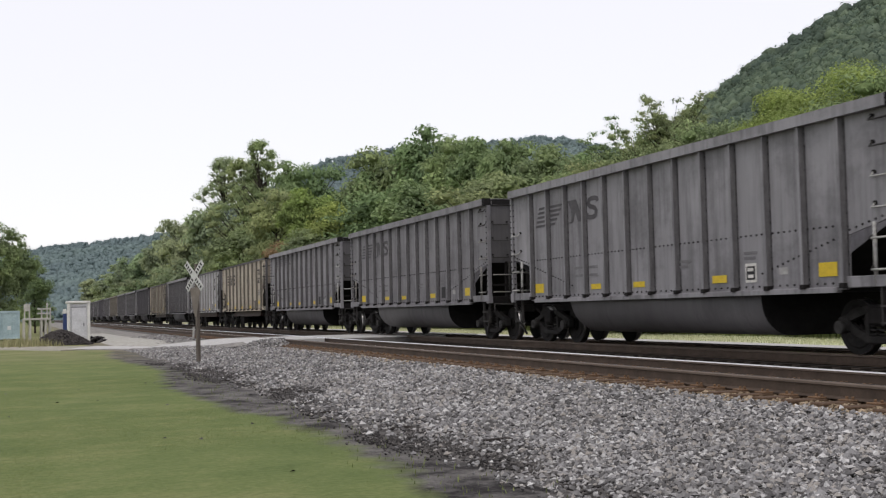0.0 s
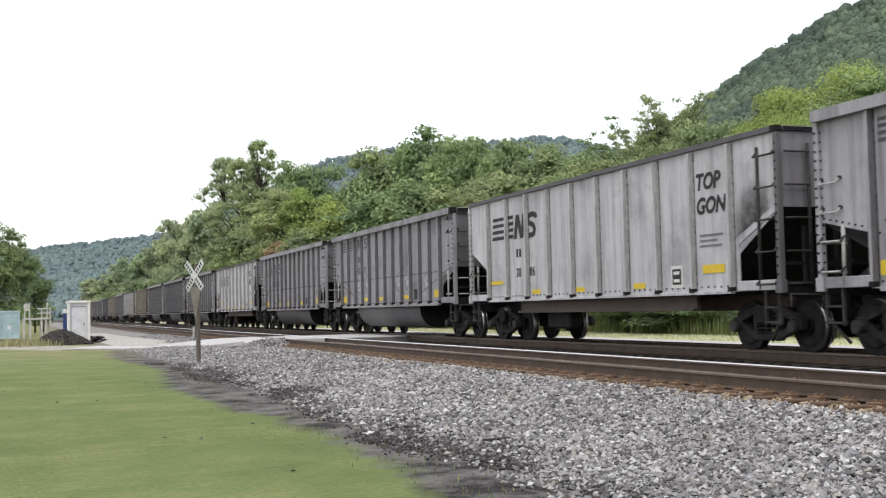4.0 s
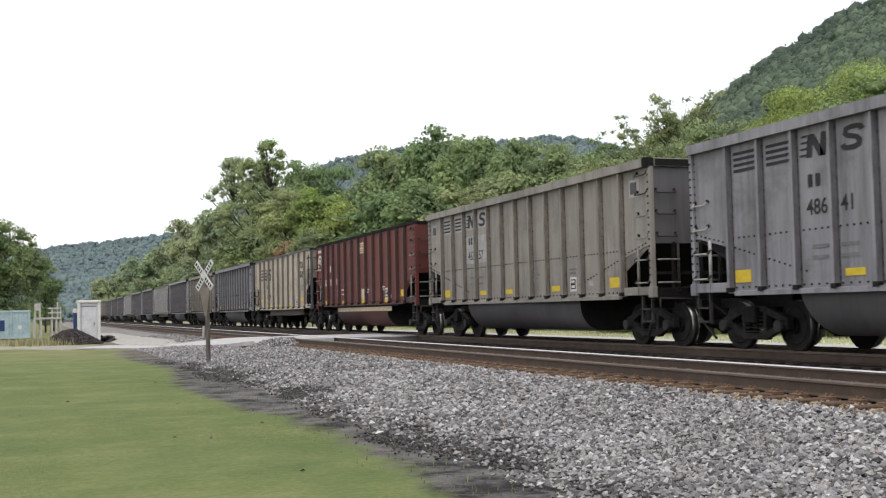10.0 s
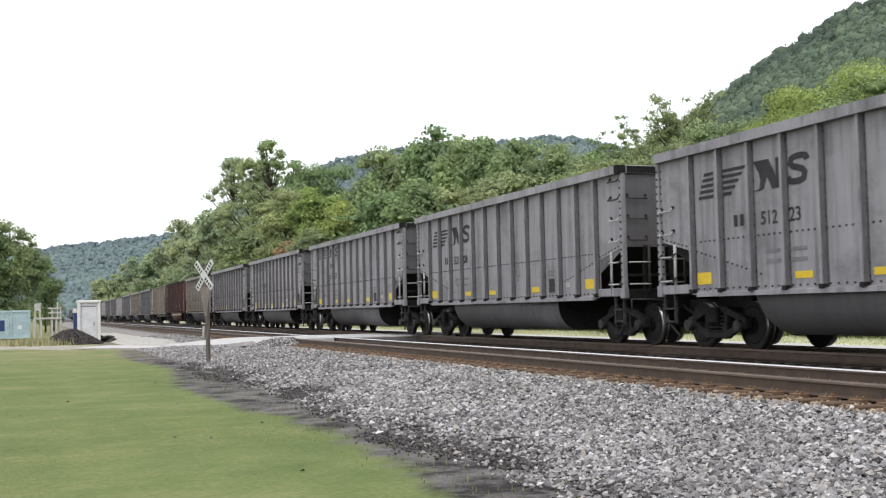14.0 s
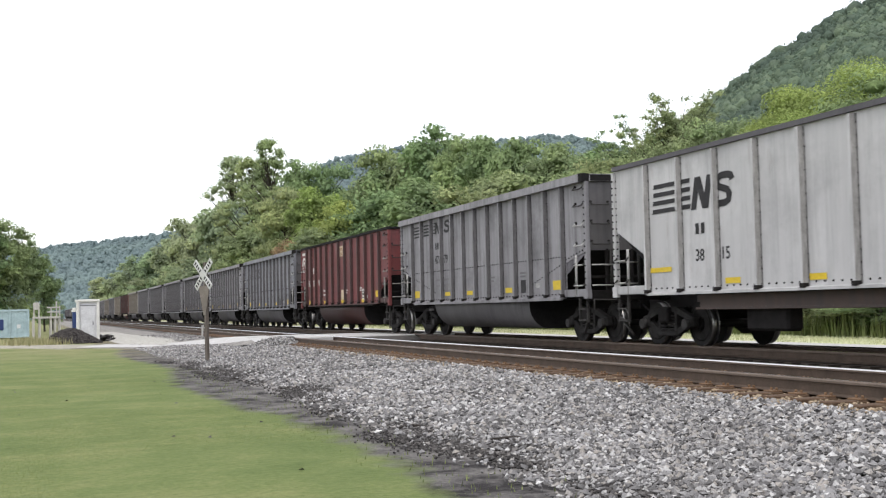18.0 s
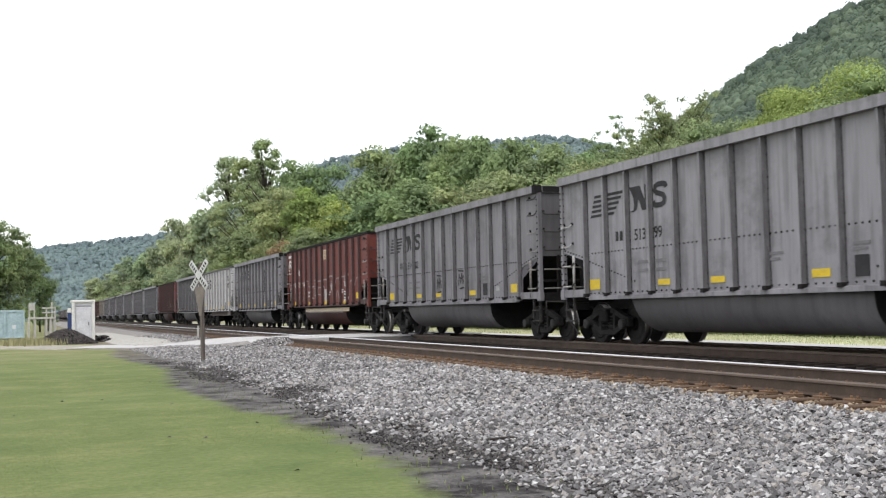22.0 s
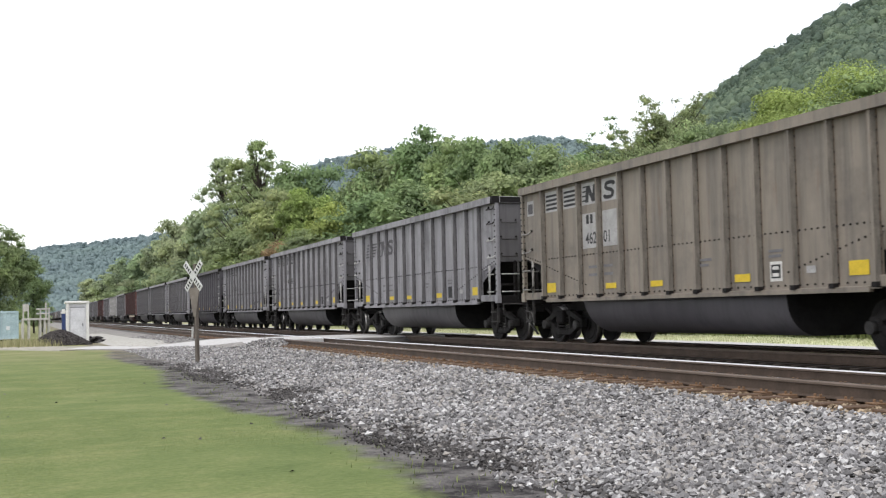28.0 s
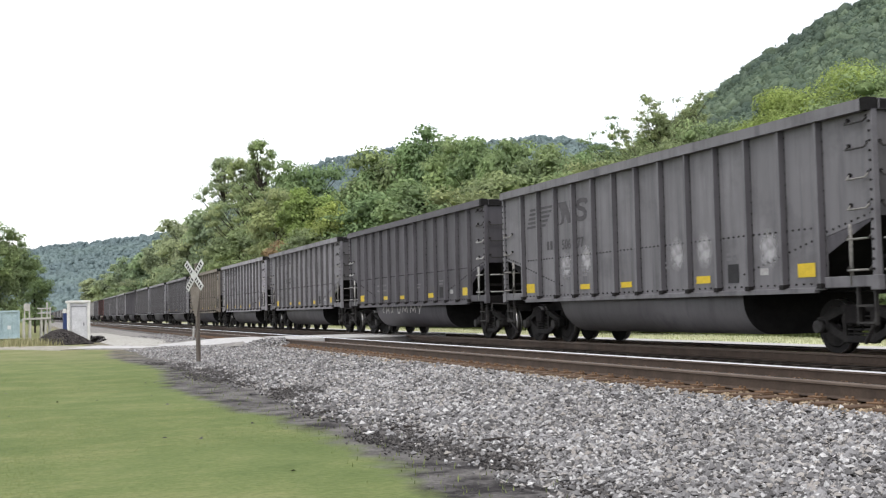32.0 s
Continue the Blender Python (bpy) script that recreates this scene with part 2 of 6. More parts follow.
M_TAN_SHADE_FLANK = plain("shaded_tan_stake_flank", (0.19, 0.17, 0.145), 0.9, scale=3, vary=0.5, stretch=(3, 3, .6))
M_STRIPE = plain("cream_stripe_paint", (0.66, 0.54, 0.38), 0.7, scale=4, vary=0.35)
M_BARK = plain("grey_brown_bark", (0.075, 0.064, 0.052), 0.95, scale=3, vary=0.5, stretch=(3, 3, 0.5), relief=0.6)
M_LEAF = leaf_material("green_foliage", (0.215, 0.29, 0.145), (0.315, 0.395, 0.205), 0.2, 1.6, 0.34)
M_LEAF_BRIGHT = leaf_material("bright_green_foliage", (0.235, 0.31, 0.10), (0.35, 0.425, 0.16), 0.22, 1.6, 0.36)
M_LEAF_OLIVE = leaf_material("olive_foliage", (0.255, 0.315, 0.165), (0.365, 0.42, 0.225), 0.2, 1.6, 0.34)
# olive leaves made paler, so that the colour carries the haze of distance
M_LEAF_HAZED = leaf_material("haze_paled_olive_foliage", (0.29, 0.355, 0.215), (0.39, 0.46, 0.285), 0.12, 1.0, 0.3)
M_LEAF_RUST = leaf_material("rusty_foliage", (0.24, 0.18, 0.11), (0.42, 0.32, 0.21), 0.25, 1.6)
# hill leaves: aerial haze is put into the colour, slight here, strong below
M_LEAF_FAR = leaf_material("haze_tinted_hill_foliage", (0.14, 0.182, 0.145), (0.225, 0.27, 0.195), 0.02, 0.5, 0.25)
M_LEAF_HAZE = leaf_material("haze_tinted_distant_woods", (0.245, 0.30, 0.315), (0.265, 0.32, 0.33), 0.006, 0, 0.14)
M_GRASS = island_mix("grass_blade", (0.158, 0.198, 0.073), (0.213, 0.242, 0.097), 0.8, 0.05, 0.35)
M_TALL = island_mix("pale_verge_grass", (0.44, 0.47, 0.27), (0.62, 0.62, 0.41), 0.8, 0.1, 0.3)
M_WEED = island_mix("dry_weed", (0.24, 0.24, 0.12), (0.40, 0.37, 0.21), 0.9, 0.1)


# ---- mesh helpers ----
def mesh_np(name, verts, faces, mats, index=None, smooth=False):
    """A mesh from arrays: verts (n, 3) and faces (m, 3 or 4)."""
    verts, faces = np.asarray(verts, dtype=np.float32), np.asarray(faces, dtype=np.int32)
    me = bpy.data.meshes.new(name)
    k, n = faces.shape[1], len(faces)
    me.vertices.add(len(verts))
    me.vertices.foreach_set("co", verts.ravel())
    me.loops.add(n * k)
    me.loops.foreach_set("vertex_index", faces.ravel())
    me.polygons.add(n)
    me.polygons.foreach_set("loop_start", np.arange(0, n * k, k, dtype=np.int32))
    if index is not None:
        me.polygons.foreach_set("material_index", np.asarray(index, dtype=np.int32))
    me.polygons.foreach_set("use_smooth", np.broadcast_to(smooth, n).astype(bool))
    me.update(calc_edges=True)
    for m in mats if isinstance(mats, (list, tuple)) else [mats]:
        me.materials.append(m)
    return me


def bm_mesh(name, bm, mats):
    me = bpy.data.meshes.new(name)
    bm.to_mesh(me)
    bm.free()
    for m in mats if isinstance(mats, (list, tuple)) else [mats]:
        me.materials.append(m)
    return me


def box(bm, x0, x1, y0, y1, z0, z1, mat=0, bevel=0.0):
    """Add a box between these bounds, its edges bevelled."""
    r = bmesh.ops.create_cube(bm, size=1.0, matrix=Matrix.LocRotScale(((x0 + x1) / 2, (y0 + y1) / 2, (z0 + z1) / 2), None, (x1 - x0, y1 - y0, z1 - z0)))
    fs = {f for v in r["verts"] for f in v.link_faces}
    for f in fs:
        f.material_index = mat
    if bevel:
        es = list({e for v in r["verts"] for e in v.link_edges})
        bmesh.ops.bevel(bm, geom=es, offset=bevel, segments=1, affect="EDGES")
    return fs


def rod(bm, a, b, r, seg=8, r2=None, mat=0):
    """Add a round bar from a to b."""
    a, b = Vector(a), Vector(b)
    d = b - a
    m = Matrix.Translation((a + b) / 2) @ d.to_track_quat("Z", "Y").to_matrix().to_4x4()
    res = bmesh.ops.create_cone(bm, cap_ends=True, segments=seg, radius1=r, radius2=r if r2 is None else r2, depth=d.length, matrix=m)
    for v in res["verts"]:
        for f in v.link_faces:
            f.material_index = mat
            f.smooth = len(f.verts) == 4


def prism(bm, outline, y0, y1, mat=0, cap=True):
    """Add a prism: an outline of (x, z) points carried from y0 to y1."""
    a = [bm.verts.new((x, y0, z)) for x, z in outline]
    b = [bm.verts.new((x, y1, z)) for x, z in outline]
    n = len(outline)
    fs = [bm.faces.new((a[i], a[(i + 1) % n], b[(i + 1) % n], b[i])) for i in range(n)]
    if cap:
        fs += [bm.faces.new(a[::-1]), bm.faces.new(b)]
    for f in fs:
        f.material_index = mat
    return fs


CACHE = {}


def shared(key, build):
    """Build a mesh once and use it for all its repeats."""
    if key not in CACHE:
        CACHE[key] = build()
    return CACHE[key]


def put(name, me, parent=None, m=None, label=""):
    """Link a mesh as one object, under a thing or a part."""
    ob = new(name, me)
    if parent is not None:
        ob.parent = parent
    if m is not None:
        ob.matrix_basis = m
    if label:
        ob["label"] = label
    return ob


def part(name, bm, mats, parent, label="", m=None):
    return put(name, bm_mesh(name, bm, mats), parent, m, label)


# ---- ground ----
def bed_z(x):
    """Height of the ballast bed across both tracks."""
    return np.interp(x, [3.9, 7.3, 7.8, 8.0, 10.4, 11.3, 12.4, 15.0, 17.6], [-0.02, 0.245, 0.305, 0.325, 0.315, 0.22, 0.31, 0.31, -0.02])


def ground():
    xs = np.concatenate([np.linspace(-4000, -60, 14), np.linspace(-50, 60, 111), np.linspace(70, 4000, 14)])
    ys = np.concatenate([np.linspace(-4000, -40, 14), np.linspace(-30, 120, 151), np.linspace(130, 4000, 16)])
    gx, gy = np.meshgrid(xs, ys)
    gz = np.full_like(gx, -0.01)
    near = (np.abs(gx) < 55) & (gy > -25) & (gy < 115)
    gz[near] += 0.02 * np.sin(gx[near] * 0.9) * np.cos(gy[near] * 0.6)
    v = np.stack([gx, gy, gz], -1).reshape(-1, 3)
    w = len(xs)
    i = (np.arange(len(ys) - 1)[:, None] * w + np.arange(w - 1)[None, :]).ravel()
    m, t, b = shader("lawn_and_bare_earth", 0.95, 0, 0.1)
    pos = t.nodes.new("ShaderNodeNewGeometry")
    sep = t.nodes.new("ShaderNodeSeparateXYZ")
    t.links.new(pos.outputs["Position"], sep.inputs[0])
    wob = t.nodes.new("ShaderNodeMath")
    wob.operation = "MULTIPLY_ADD"
    wob.inputs[1].default_value, wob.inputs[2].default_value = 1.3, -0.65
    t.links.new(tex(t, 0.8, 5, 0.65), wob.inputs[0])
    add = t.nodes.new("ShaderNodeMath")
    add.operation = "ADD"
    t.links.new(sep.outputs["X"], add.inputs[0])
    t.links.new(wob.outputs[0], add.inputs[1])
    swing = t.nodes.new("ShaderNodeMath")
    swing.operation = "MULTIPLY_ADD"
    swing.inputs[1].default_value, swing.inputs[2].default_value = 2 * math.pi / 20, -13.5 * 2 * math.pi / 20
    t.links.new(sep.outputs["Y"], swing.inputs[0])
    wave = t.nodes.new("ShaderNodeMath")
    wave.operation = "COSINE"
    t.links.new(swing.outputs[0], wave.inputs[0])
    edge = t.nodes.new("ShaderNodeMath")
    edge.operation = "MULTIPLY_ADD"
    edge.inputs[1].default_value = -0.27
    t.links.new(wave.outputs[0], edge.inputs[0])
    t.links.new(add.outputs[0], edge.inputs[2])
    mr = t.nodes.new("ShaderNodeMapRange")
    mr.inputs["From Min"].default_value, mr.inputs["From Max"].default_value = 2.82, 3.16
    t.links.new(edge.outputs[0], mr.inputs["Value"])
    far = t.nodes.new("ShaderNodeMapRange")
    far.inputs["From Min"].default_value, far.inputs["From Max"].default_value = 17.2, 18.2
    t.links.new(add.outputs[0], far.inputs["Value"])
    g1 = ramp(t, tex(t, 0.6, 7, 0.75), [(0.33, (0.113, 0.150, 0.053)), (0.5, (0.151, 0.184, 0.068)), (0.67, (0.21, 0.224, 0.094))])
    g2 = ramp(t, tex(t, 14, 4, 0.7), [(0.3, (0.72, 0.75, 0.7)), (0.7, (1.1, 1.1, 1.1))])
    grass = mix(t, 1.0, g1, g2, "MULTIPLY")
    d1 = ramp(t, tex(t, 1.3, 6, 0.7), [(0.41, (0.035, 0.032, 0.032)), (0.50, (0.115, 0.108, 0.104)), (0.60, (0.18, 0.17, 0.16)), (0.78, (0.25, 0.235, 0.215))])
    dirt = mix(t, 1.0, d1, ramp(t, tex(t, 30, 4), [(0.3, (0.6, 0.6, 0.6)), (0.7, (1.1, 1.1, 1.1))]), "MULTIPLY")
    col = mix(t, mr.outputs[0], grass, dirt)
    col = mix(t, far.outputs[0], col, mix(t, 0.85, grass, (0.56, 0.57, 0.36)))
    dry = t.nodes.new("ShaderNodeMapRange")
    dry.inputs["From Min"].default_value, dry.inputs["From Max"].default_value, dry.inputs["To Max"].default_value = 36, 54, 0.7
    t.links.new(sep.outputs["Y"], dry.inputs["Value"])
    patch = mix(t, 1.0, dry.outputs[0], ramp(t, tex(t, 0.35, 5, 0.7), [(0.35, (0, 0, 0)), (0.6, (1, 1, 1))]), "MULTIPLY")
    col = mix(t, patch, col, (0.27, 0.24, 0.135))
    t.links.new(col, b.inputs["Base Color"])
    bump(t, b, tex(t, 25, 4, 0.7), 0.6, 0.03)
    ob = put("ground", mesh_np("ground", v, np.stack([i, i + 1, i + w + 1, i + w], -1), m, smooth=True))
    tagged(ob, "mown green lawn with a bare earth edge along the railway", "ground", kind="structure")


ground()


def ballast():
    xs = np.array([3.9, 4.6, 5.4, 6.2, 6.9, 7.4, 7.9, 8.6, 9.8, 10.4, 10.8, 11.3, 11.9, 12.4, 13.1, 14.3, 15.0, 15.8, 16.7, 17.6])
    ys = np.concatenate([np.arange(-640, -30, 20.0), np.arange(-30, 80, 1.0), np.arange(80, 900, 20.0)])
    gx, gy = np.meshgrid(xs, ys)
    gz = bed_z(gx) + 0.012 * np.sin(gx * 5 + gy * 3)
    v = np.stack([gx, gy, gz], -1).reshape(-1, 3)
    w = len(xs)
    i = (np.arange(len(ys) - 1)[:, None] * w + np.arange(w - 1)[None, :]).ravel()
    mid = (xs[:-1] + xs[1:])[(i % w)] / 2
    # the bed is darker under both tracks
    under_track = ((mid > 7.85) & (mid < 10.4)) | ((mid > 11.9) & (mid < 15.0))
    ob = put("ballast_bed", mesh_np("ballast_bed", v, np.stack([i, i + 1, i + w + 1, i + w], -1), [M_BALLAST_BED, M_DARK_BED, M_SHOULDER, M_DIRT], np.where(under_track, 1, np.where((mid < 7.4) & (ys[i // w] > 45), 2, np.where(mid < 5.2, 3, 0)))))
    tagged(ob, "grey crushed-stone ballast bed under two railway tracks", "ballast", kind="structure")


ballast()

RAIL_OUTLINE = [(-.075, 0), (.075, 0), (.075, .012), (.012, .03), (.012, .135), (.037, .145), (.037, .168), (.022, .185), (-.022, .185), (-.037, .168), (-.037, .145), (-.012, .135), (-.012, .03), (-.075, .012)]


def tie_mesh(mat):
    bm = bmesh.new()
    box(bm, -1.3, 1.3, -.115, .115, -.18, 0, 0, 0.012)
    return bm_mesh("tie", bm, mat)


def plate_mesh():
    bm = bmesh.new()
    box(bm, -.19, .19, -.1, .1, 0, .018, 0, 0.004)
    for sx in (-.11, .11):
        for sy in (-.05, .05):
            rod(bm, (sx, sy, .01), (sx, sy, .05), .016, 6)
    return bm_mesh("tie_plate", bm, M_PLATE)


def track(x, name, label, near):
    root = tagged(new(name), label, "railway track", kind="structure")
    root.location = (x, 0, 0)
    for s in (-1, 1):
        bm = bmesh.new()
        fs = prism(bm, RAIL_OUTLINE, -640, 900)
        for f in fs:
            if len(f.verts) == 4 and f.calc_center_median().z > .17 and f.calc_center_median().x * s < .02:
                f.material_index = 1
            elif len(f.verts) == 4 and f.calc_center_median().z > .14:
                f.material_index = 2
        bmesh.ops.recalc_face_normals(bm, faces=bm.faces[:])
        part("rail", bm, [M_RAIL, M_RAILHEAD, M_DULLHEAD], root, m=pose(s * .753, 0, RAIL_Z - .185))
    # the train track takes the darker ties
    wood = M_TIE if near else M_DARK_TIE
    me, pl = shared(("tie", near), lambda: tie_mesh(wood)), shared("plate", plate_mesh)
    rng = random.Random(int(x * 10))
    y = 4.0
    n = 0
    while y < 62:
        if not 40.1 < y < 45.9:
            tie = put("tie", me, root, pose(rng.uniform(-.04, .04), y, RAIL_Z - .187, 0, 0, rng.uniform(-1, 1)))
            if near:
                for s in (-.753, .753):
                    put("tie_plate", pl, tie, pose(s, 0, 0))
        y += 0.5
    bm = bmesh.new()
    while y < 240:
        box(bm, -1.3, 1.3, y - .115, y + .115, RAIL_Z - .36, RAIL_Z - .187)
        y += 0.5
    tagged(part("far_ties", bm, wood, root), kind="stuff")
    return root


track(NEAR_X, "near_track", "empty near railway track with rusty rails and wooden ties", True)
track(TRAIN_X, "train_track", "far railway track that carries the coal train", False)


# ---- coal train ----
def text_mesh(words, size, mat, shear=0.0, bold=0.004):
    cu = bpy.data.curves.new("text", "FONT")
    cu.body, cu.size, cu.shear, cu.align_x, cu.align_y = words, size, shear, "LEFT", "BOTTOM_BASELINE"
    cu.extrude, cu.resolution_u, cu.offset = 0.002, 3, bold
    ob = bpy.data.objects.new("text", cu)
    scene.collection.objects.link(ob)
    bpy.context.view_layer.update()
    me = bpy.data.meshes.new_from_object(ob.evaluated_get(bpy.context.evaluated_depsgraph_get()))
    bpy.data.objects.remove(ob)
    me.materials.clear()
    me.materials.append(mat)
    return me


SIDE = Matrix(((0, 0, -1, 0), (-1, 0, 0, 0), (0, 1, 0, 0), (0, 0, 0, 1)))  # sheets on the near side: u towards the rear, v up


def side_at(u, v, out=0.0):
    """Pose on the near side of a car: u metres behind its front edge, v above the railhead."""
    return Matrix.Translation((-1.6 - out, L2 - u, v)) @ SIDE


def quads(polys, mat, name, thick=0.004):
    """Flat painted shapes in the (u, v) plane of a car's side, each with a little thickness."""
    bm = bmesh.new()
    for p in polys:
        a = [bm.verts.new((u, v, 0)) for u, v in p]
        b = [bm.verts.new((u, v, thick)) for u, v in p]
        n = len(p)
        bm.faces.new(b)
        for i in range(n):
            bm.faces.new((a[i], a[(i + 1) % n], b[(i + 1) % n], b[i]))
    bmesh.ops.recalc_face_normals(bm, faces=bm.faces[:])
    return bm_mesh(name, bm, mat)


def rect(u0, v0, u1, v1, lean=0.0):
    return [(u0, v0), (u1, v0), (u1 + lean, v1), (u0 + lean, v1)]


L2 = 7.33  # half the body's length of the commonest kind
HALF = {"tub": 7.33, "flat": 7.42, "red": 7.45}
STAKES = {"tub": [1.30 + 1.006 * k for k in range(13)], "flat": [1.48 + 1.325 * k for k in range(10)],
          "red": [1.22, 2.17, 3.1, 4.13, 5.21, 6.3, 7.4, 8.48, 9.56, 10.66, 11.72, 12.72, 13.68]}
W2 = 1.6   # half its width
TOP = 3.90


def gon_body(paint, end_paint, h, z_sill=1.11, z_cut=1.92, cut=1.2, rise=.25):
    """Open shell: two sides with cut lower corners, two ends, sloping end sheets and a floor."""
    bm = bmesh.new()
    t = 0.03
    for s in (-1, 1):
        prof = [(-h, TOP), (h, TOP), (h, z_cut + rise), (h - cut, z_cut), (h - cut, z_sill), (-h + cut, z_sill), (-h + cut, z_cut), (-h, z_cut + rise)]
        o = [bm.verts.new((s * W2, y, z)) for y, z in prof]
        i = [bm.verts.new((s * (W2 - t), y, z)) for y, z in prof]
        bm.faces.new(o)
        bm.faces.new(i[::-1])
        for k in range(8):
            bm.faces.new((o[k], i[k], i[(k + 1) % 8], o[(k + 1) % 8]))
    for s in (-1, 1):
        a, c = sorted((s * h, s * (h - t)))
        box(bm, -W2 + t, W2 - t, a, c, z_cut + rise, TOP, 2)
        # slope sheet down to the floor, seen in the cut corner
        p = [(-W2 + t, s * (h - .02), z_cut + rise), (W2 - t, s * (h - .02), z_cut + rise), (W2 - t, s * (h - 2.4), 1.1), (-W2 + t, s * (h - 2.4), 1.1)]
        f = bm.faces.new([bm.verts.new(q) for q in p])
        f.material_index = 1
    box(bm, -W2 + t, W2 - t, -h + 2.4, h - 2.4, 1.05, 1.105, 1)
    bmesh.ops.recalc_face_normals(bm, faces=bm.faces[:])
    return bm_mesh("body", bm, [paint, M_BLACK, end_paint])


def chord_mesh(paint, h, slim):
    """The angle along the top edge, wide and overhanging or slim; its cut ends are black."""
    bm = bmesh.new()
    lo, up, out = (.07, .02, .07) if slim else (.12, .065, .14)
    for s in (-1, 1):
        a, c = sorted((s * (W2 - .06), s * (W2 + out)))
        box(bm, a, c, -h + .12, h - .03, TOP - lo, TOP + up)
        box(bm, a, c, -h - .035, -h + .12, TOP - lo - .01, TOP + up + .004, 1)
        a, c = sorted((s * (h - .06), s * (h + .075)))
        box(bm, -W2 + .06, W2 - .06, a, c, TOP - lo, TOP + up - .01, 1, .012)
    return bm_mesh("top_chord", bm, [paint, M_BLACK])


def rib_mesh(paint, z0, z1, flange, flank):
    """A pressed side stake: narrow painted face, tapered flanks with shade put into their colour, dark welding flanges
    with bolts and a black foot.
    """
    bm = bmesh.new()
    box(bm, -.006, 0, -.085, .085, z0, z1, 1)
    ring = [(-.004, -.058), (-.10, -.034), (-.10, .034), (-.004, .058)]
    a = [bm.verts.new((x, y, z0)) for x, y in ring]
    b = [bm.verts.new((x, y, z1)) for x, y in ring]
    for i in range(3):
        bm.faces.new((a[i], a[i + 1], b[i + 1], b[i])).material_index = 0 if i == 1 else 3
    bm.faces.new(a[::-1]).material_index = 1
    bm.faces.new(b).material_index = 1
    box(bm, -.112, .0, -.06, .06, z0 - .03, z0 + .05, 2)
    for k in range(13):
        z = z0 + .14 + k * (z1 - z0 - .28) / 12
        for y in (-.075, .075):
            q = [bm.verts.new((-.006, y - .021, z)), bm.verts.new((-.006, y, z - .021)), bm.verts.new((-.006, y + .021, z)), bm.verts.new((-.006, y, z + .021))]
            tip = bm.verts.new((-.026, y, z))
            for i in range(4):
                bm.faces.new((q[i], q[(i + 1) % 4], tip)).material_index = 2
    bmesh.ops.recalc_face_normals(bm, faces=bm.faces[:])
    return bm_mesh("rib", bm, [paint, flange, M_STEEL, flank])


def sill_mesh(paint, h, z0=1.02, z1=1.12):
    """The ledge under the side sheet, with tapered tips, and the deeper bracket at each end."""
    bm = bmesh.new()
    prism(bm, [(-.06, z0), (.03, z0), (.03, z1), (-.06, z1 - .02)], -h + 1.45, h - 1.45)
    for s in (-1, 1):
        a, c = sorted((s * h, s * (h - 1.3)))
        box(bm, -.03, .03, a, c, z1 - .03, z1 + .15, 0, .012)
        a, c = sorted((s * (h - 1.25), s * (h - 1.5)))
        box(bm, -.045, .03, a, c, z0 + .045, z1 - .035)
    bmesh.ops.recalc_face_normals(bm, faces=bm.faces[:])
    return bm_mesh("side_sill", bm, paint)


def tub_mesh(paint, y0=-3.66, y1=3.72):
    """The rounded belly that hangs between the trucks."""
    bm = bmesh.new()
    pts = [(-1.5, 1.04), (-1.5, .90)]
    for k in range(1, 8):
        a = math.pi + k * math.pi / 2 / 8
        pts.append((-.95 + .55 * math.cos(a), .88 + .58 * math.sin(a)))
    pts.append((-.9, .30))
    ring = pts + [(-x, z) for x, z in reversed(pts)]
    fs = prism(bm, ring, y0, y1)
    for f in fs:
        f.smooth = len(f.verts) == 4
        # end caps are black, standing in for the shadow beside the truck
        f.material_index = 0 if len(f.verts) == 4 else 1
    for v in bm.verts:
        k = 1 if v.co.y > 0 else -1
        v.co.y += k * (.45 if k > 0 else -.08) * (v.co.z - .30) / .74
    bmesh.ops.recalc_face_normals(bm, faces=bm.faces[:])
    return bm_mesh("belly_tub", bm, [paint, M_BLACK])


def corner_post_mesh(paint):
    bm = bmesh.new()
    box(bm, -.055, .055, -.055, .055, 1.08, TOP - .1, 0, .01)
    box(bm, -.07, .05, -.1, .1, 1.04, 1.27, 0, .01)
    for z in np.arange(1.36, 3.75, .15):
        rod(bm, (-.075, 0, z), (-.05, 0, z), .02, 6, mat=1)
        rod(bm, (0, -.075, z), (0, -.05, z), .02, 6, mat=1)
    return bm_mesh("corner_post", bm, [paint, M_STEEL])


def ladder_mesh(tall, paint):
    """Side ladder beside the corner post: one stile and bent rungs (y grows away from the end)."""
    bm = bmesh.new()
    top, step, low = (3.62, .56, 1.2) if tall else (2.08, .48, 1.35)
    rod(bm, (0, .54, 1.12), (0, .54, top), .03, 6)
    for z in np.arange(low, top, step):
        rod(bm, (-.07, .07, z), (-.07, .54, z), .018, 6)
        for y in (.03, .56):
            rod(bm, (-.075, y, z - .005), (0, y, z + .075), .022, 6, mat=1)
    return bm_mesh("ladder", bm, [paint, M_CAP])


def end_ladder_mesh(tall, paint):
    """Ladder on a car's end: a stile and rungs beside the corner post."""
    bm = bmesh.new()
    rod(bm, (-1.02, .04, 1.15), (-1.02, .04, 3.62 if tall else 2.2), .03, 6, mat=1)
    for z in (1.2, 1.76, 2.33, 2.9, 3.47) if tall else (1.35, 1.83):
        rod(bm, (-1.52, .06, z), (-1.0, .06, z), .018, 6)
    return bm_mesh("end_ladder", bm, [paint, M_CAP])


